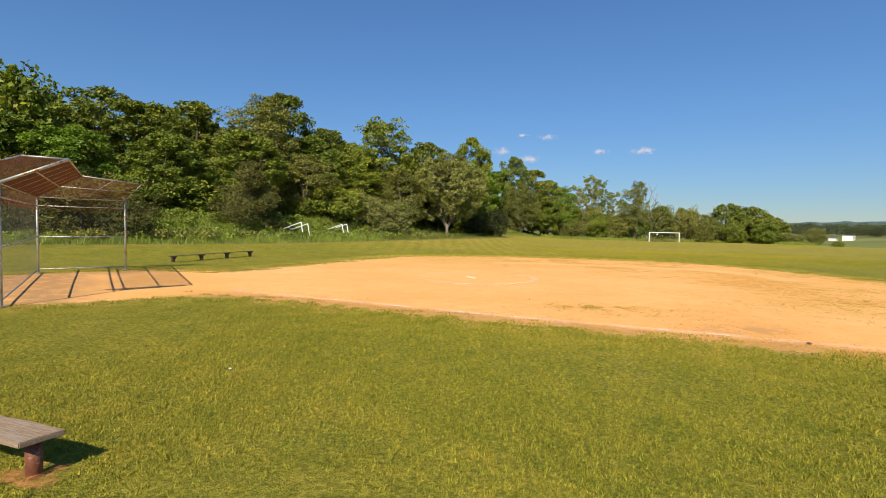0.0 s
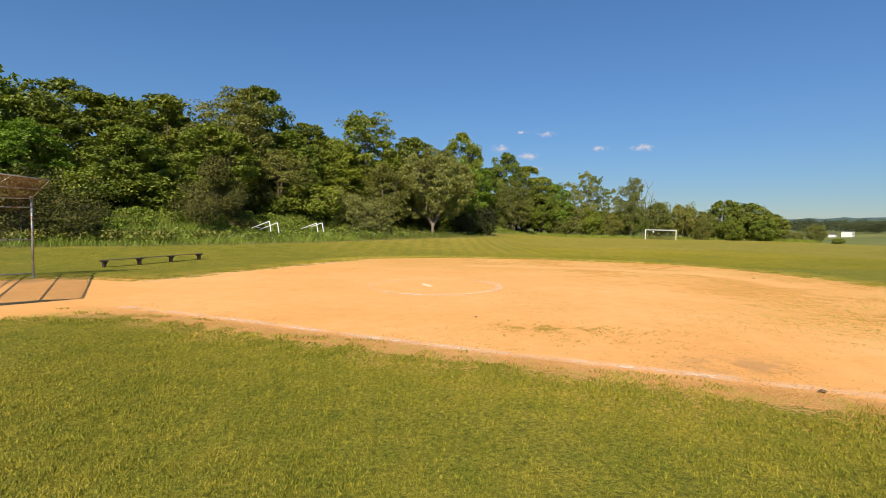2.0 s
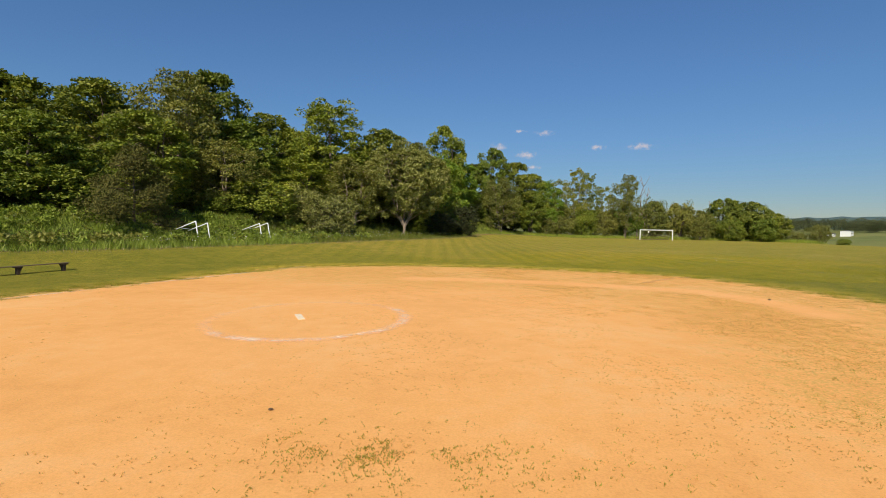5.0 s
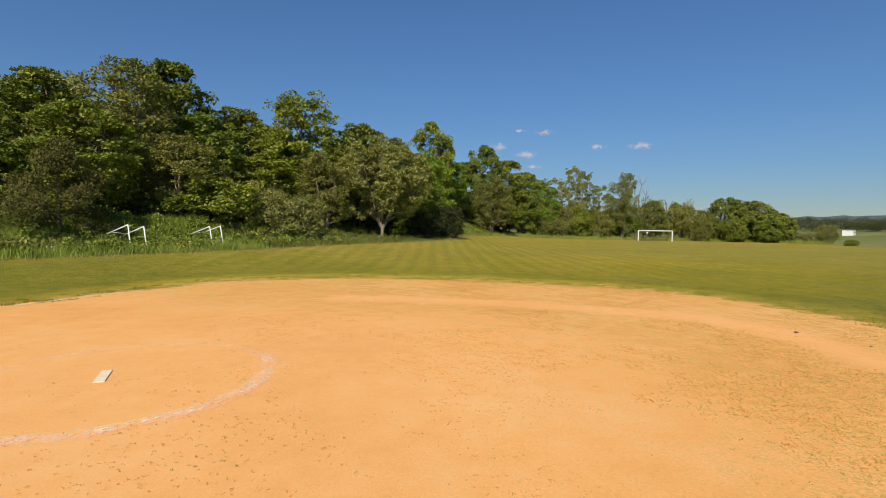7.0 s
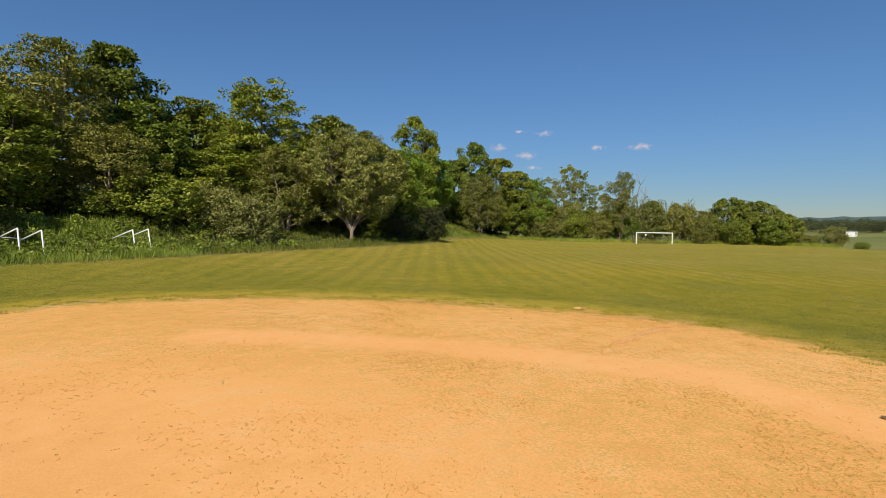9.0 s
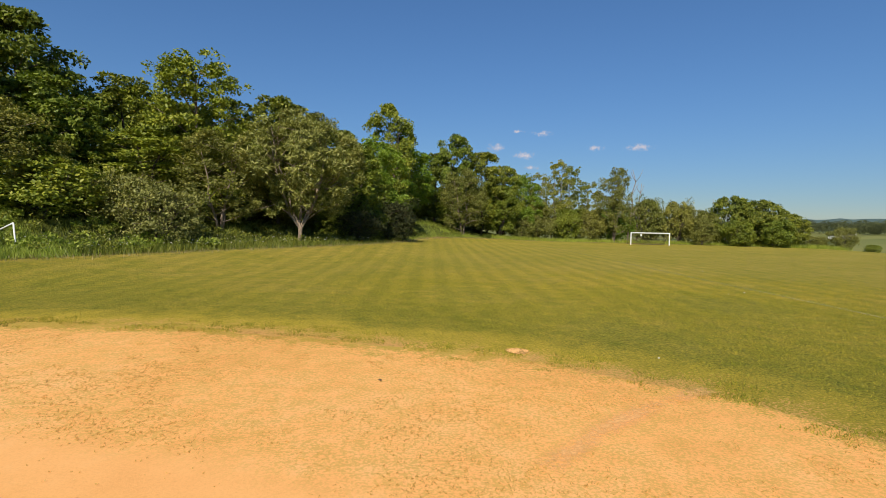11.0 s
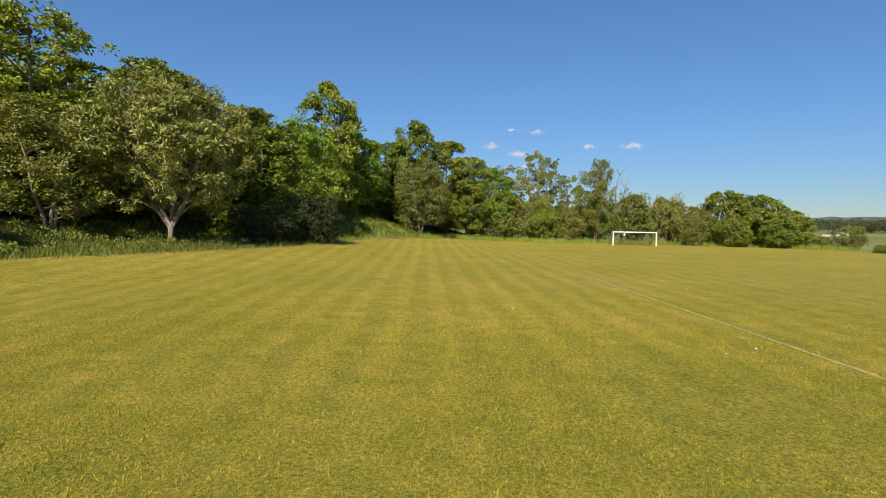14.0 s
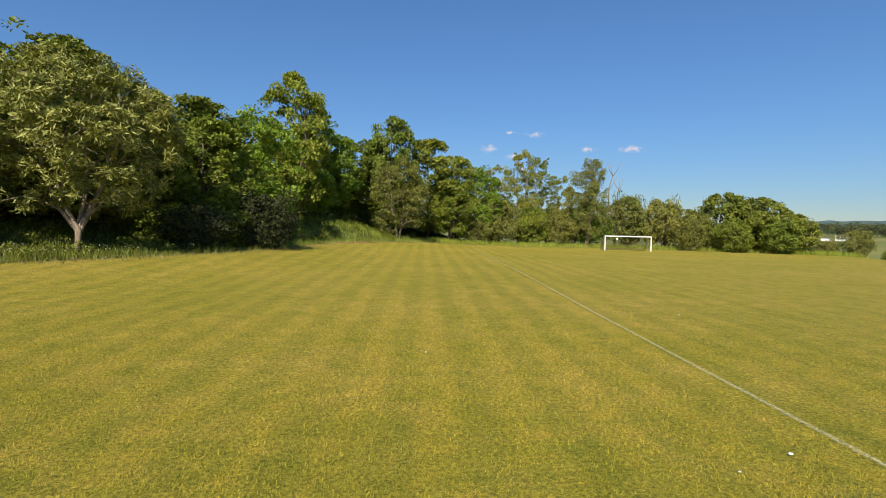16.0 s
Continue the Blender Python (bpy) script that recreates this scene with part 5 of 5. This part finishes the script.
def pipe_frame(apex_a, apex_b, label):
    """An old white pipe frame half sunk in the weeds: two bent legs tied by a bar."""
    c = (Vector(apex_a) + Vector(apex_b)) / 2
    root = empty("pipe_frame", pose(c.x, c.y, float(ground_z(c.x, c.y))), label, "pipe frame", "old white pipe frames")
    base = Vector((c.x, c.y, float(ground_z(c.x, c.y))))
    arm = Vector((-1.36, 0.55, -0.47))
    for ap in (apex_a, apex_b):
        a = Vector(ap) - base
        drop = ap[2] - float(ground_z(ap[0] + 0.4, ap[1] - 0.3)) + 0.2
        tube("leg", [a, a + Vector((0.16, -0.12, -0.5 * drop)), a + Vector((0.40, -0.30, -drop))], 0.036, WHITE, root)
        tube("arm", [a, a + arm * 0.5, a + arm * 1.15], 0.036, WHITE, root)
    a, b = Vector(apex_a) - base, Vector(apex_b) - base
    tube("tie_bar", [a + arm * 0.95, b + arm * 0.95], 0.022, WHITE, root)


def pitching_plate():
    m = Matrix.Translation((0.10, 15.38, float(ground_z(0.1, 15.38)) + 0.006)) @ Matrix.Rotation(radians(113.6), 4, 'Z')
    ob = part("pitching_plate", box_bm((0.61, 0.155, 0.035), (0, 0, 0), 0.006), RUBBER)
    ob.matrix_world = m
    tagged(ob, "worn white rubber pitching plate set in the sand", "pitching plate")


def litter(x, y, size, seed, mat=WHITE, name="paper_scrap", label="crumpled white paper scrap on the grass", category="litter"):
    rng = random.Random(seed)
    bm = bmesh.new()
    bmesh.ops.create_icosphere(bm, subdivisions=2, radius=size)
    for v in bm.verts:
        v.co *= 0.7 + 0.6 * abs(noise.noise(v.co * (2.2 / size) + Vector((seed, 0, 0))))
        v.co.z *= 0.45
    ob = part(name, bm, mat)
    ob.matrix_world = pose(x, y, float(ground_z(x, y)) + 0.03 + size * 0.15, 0, 0, rng.uniform(0, 360))
    tagged(ob, label, category)


def far_house(name, x, y, w, dpt, h, roof, label, turn):
    """A plain far house: walls, gable roof, windows."""
    root = empty(name, pose(x, y, float(ground_z(x, y)), 0, 0, turn), label, "house")
    part("wall", box_bm((w, dpt, h + 2), (0, 0, h / 2 - 1)), WHITE, root)
    vs = [(-w / 2 - 0.3, -dpt / 2 - 0.4, h), (w / 2 + 0.3, -dpt / 2 - 0.4, h), (w / 2 + 0.3, dpt / 2 + 0.4, h), (-w / 2 - 0.3, dpt / 2 + 0.4, h), (-w / 2 - 0.3, 0, h + roof), (w / 2 + 0.3, 0, h + roof)]
    mesh_object("roof", vs, [(0, 1, 5, 4), (2, 3, 4, 5), (1, 2, 5), (3, 0, 4), (0, 3, 2, 1)], ROOFING, False, root)
    n = max(2, int(w / 3.5))
    for k in range(n):
        part("window", box_bm((1.0, 0.08, 1.2), (-w / 2 + (k + 0.5) * w / n, -dpt / 2 - 0.03, h * 0.55)), GLASS, root)


build_backstop()
near_bench()
team_bench((-13.73, 20.05, 0), (-11.57, 23.95, 0))
build_goal()
pipe_frame((-11.96, 35.78, 2.05), (-11.72, 36.88, 1.94), "old white pipe frame sunk in the weeds")
pipe_frame((-9.66, 40.75, 1.94), (-9.45, 41.9, 1.97), "old white pipe frame leaning in the weeds")
pitching_plate()
litter(14.4, 26.93, 0.022, 1)
litter(21.9, 36.1, 0.032, 2)
litter(21.05, 35.7, 0.018, 3)
litter(17.8, 40.3, 0.026, 4)
litter(-4.0, 3.01, 0.025, 5)
litter(25.2, 44.8, 0.028, 6)
CLOD = worn_material("dry_clod", (0.10, 0.065, 0.035), (0.22, 0.14, 0.07), 0.95, 0, 20)
# the clod at (5.29, 4.99) stands in for a dark flat disc
for x, y, r, k in ((1.27, 9.75, 0.03, 7), (13.48, 18.85, 0.05, 8), (5.29, 4.99, 0.05, 9), (14.1, 17.6, 0.035, 10), (9.5, 25.5, 0.03, 11)):
    litter(x, y, r, k, CLOD, "dirt_clod", "dark dry clod of earth on the sand", "clod")
rng = np.random.RandomState(77)
# the bare base spot in the turf beyond the infield, a low dome of pale sand
rings, n = (0.0, 0.4, 0.7, 0.88, 1.0), 40
wob = [0.215 + 0.014 * math.sin(3 * k / n * 6.2832) + 0.025 * rng.rand() for k in range(n)]
gz = float(ground_z(11.9, 27.36))
vs = [(11.9 + wob[k] * f * math.cos(k / n * 6.2832), 27.36 + wob[k] * f * math.sin(k / n * 6.2832), gz + 0.012 + 0.030 * (1 - f * f)) for f in rings for k in range(n)]
fs = [(r * n + k, (r + 1) * n + k, (r + 1) * n + (k + 1) % n, r * n + (k + 1) % n) for r in range(4) for k in range(n)]
spot = mesh_object("base_spot", vs, fs, BASE_SAND, True)
put_attribute(spot.data, "edge", [f for f in (1.0, 1.0, 1.0, 0.9, 0.2) for _ in range(n)])
put_attribute(spot.data, "chalk", [2.4] * len(vs))
tagged(spot, "round bare sand spot worn into the turf", "soil", kind="structure")

# a bare strip of soil at the foot of the weedy mound
n = 26
co, tri = [], []
for i in range(n):
    for j in range(7):
        t, s = i / (n - 1), j / 6 - 0.5
        half = 1.5 * math.sin(math.pi * t) ** 0.6 + 0.1 * math.sin(9 * t)
        x, y = 9.3 + 3.2 * t + s * half * -0.85, 75.6 + 5.6 * t + s * half * 0.5
        co.append((x, y, float(ground_z(x, y)) + 0.03))
for i in range(n - 1):
    for j in range(6):
        a = i * 7 + j
        tri += [(a, a + 7, a + 8), (a, a + 8, a + 1)]
tagged(new("bare_bank", fast_mesh("bare_bank", co, tri, SOIL)), "bare reddish soil strip at the foot of the bank", "soil", kind="structure")

# ---- beyond the valley ----
far_house("white_house", 390, 456, 13.0, 8, 4.8, 0.8, "white far-off house on a pasture across the valley", 41)
far_house("white_shed", 381.3, 463.4, 8.0, 6, 2.4, 1.2, "small white far-off shed beside a house", 41)
far_house("grey_house", 262, 262, 8, 6, 2.6, 1.3, "low pale far-off house below the field", 50)


def far_woods(name, n, r0, r1, a0, a1, high, seed, label, mat):
    rng = np.random.RandomState(seed)
    a, r = rng.uniform(a0, a1, n), rng.uniform(r0, r1, n)
    x, y = r * np.sin(a), r * np.cos(a)
    h = high * rng.uniform(0.6, 1.25, n)
    c = np.stack([x, y, ground_z(x, y) + h * 0.55], 1)
    co, tri = leaf_cloud(rng, c, h * 0.55, np.full(n, 170), high * 0.10, 1.0, 0, 0.8)
    tagged(new(name, fast_mesh(name, co, tri, mat)), label, "woods", kind="stuff")


far_woods("far_woods", 420, 720, 900, 0.45, 0.95, 13, 1, "dark far-off wood across the valley", LEAF_FAR)
far_woods("far_woods", 160, 420, 520, 0.50, 0.60, 8, 2, "far-off belt of trees across the valley", LEAF_FAR)
far_woods("far_hedge", 110, 300, 330, 0.58, 0.80, 2.6, 3, "dark far-off hedge below the pasture", LEAF_FAR)
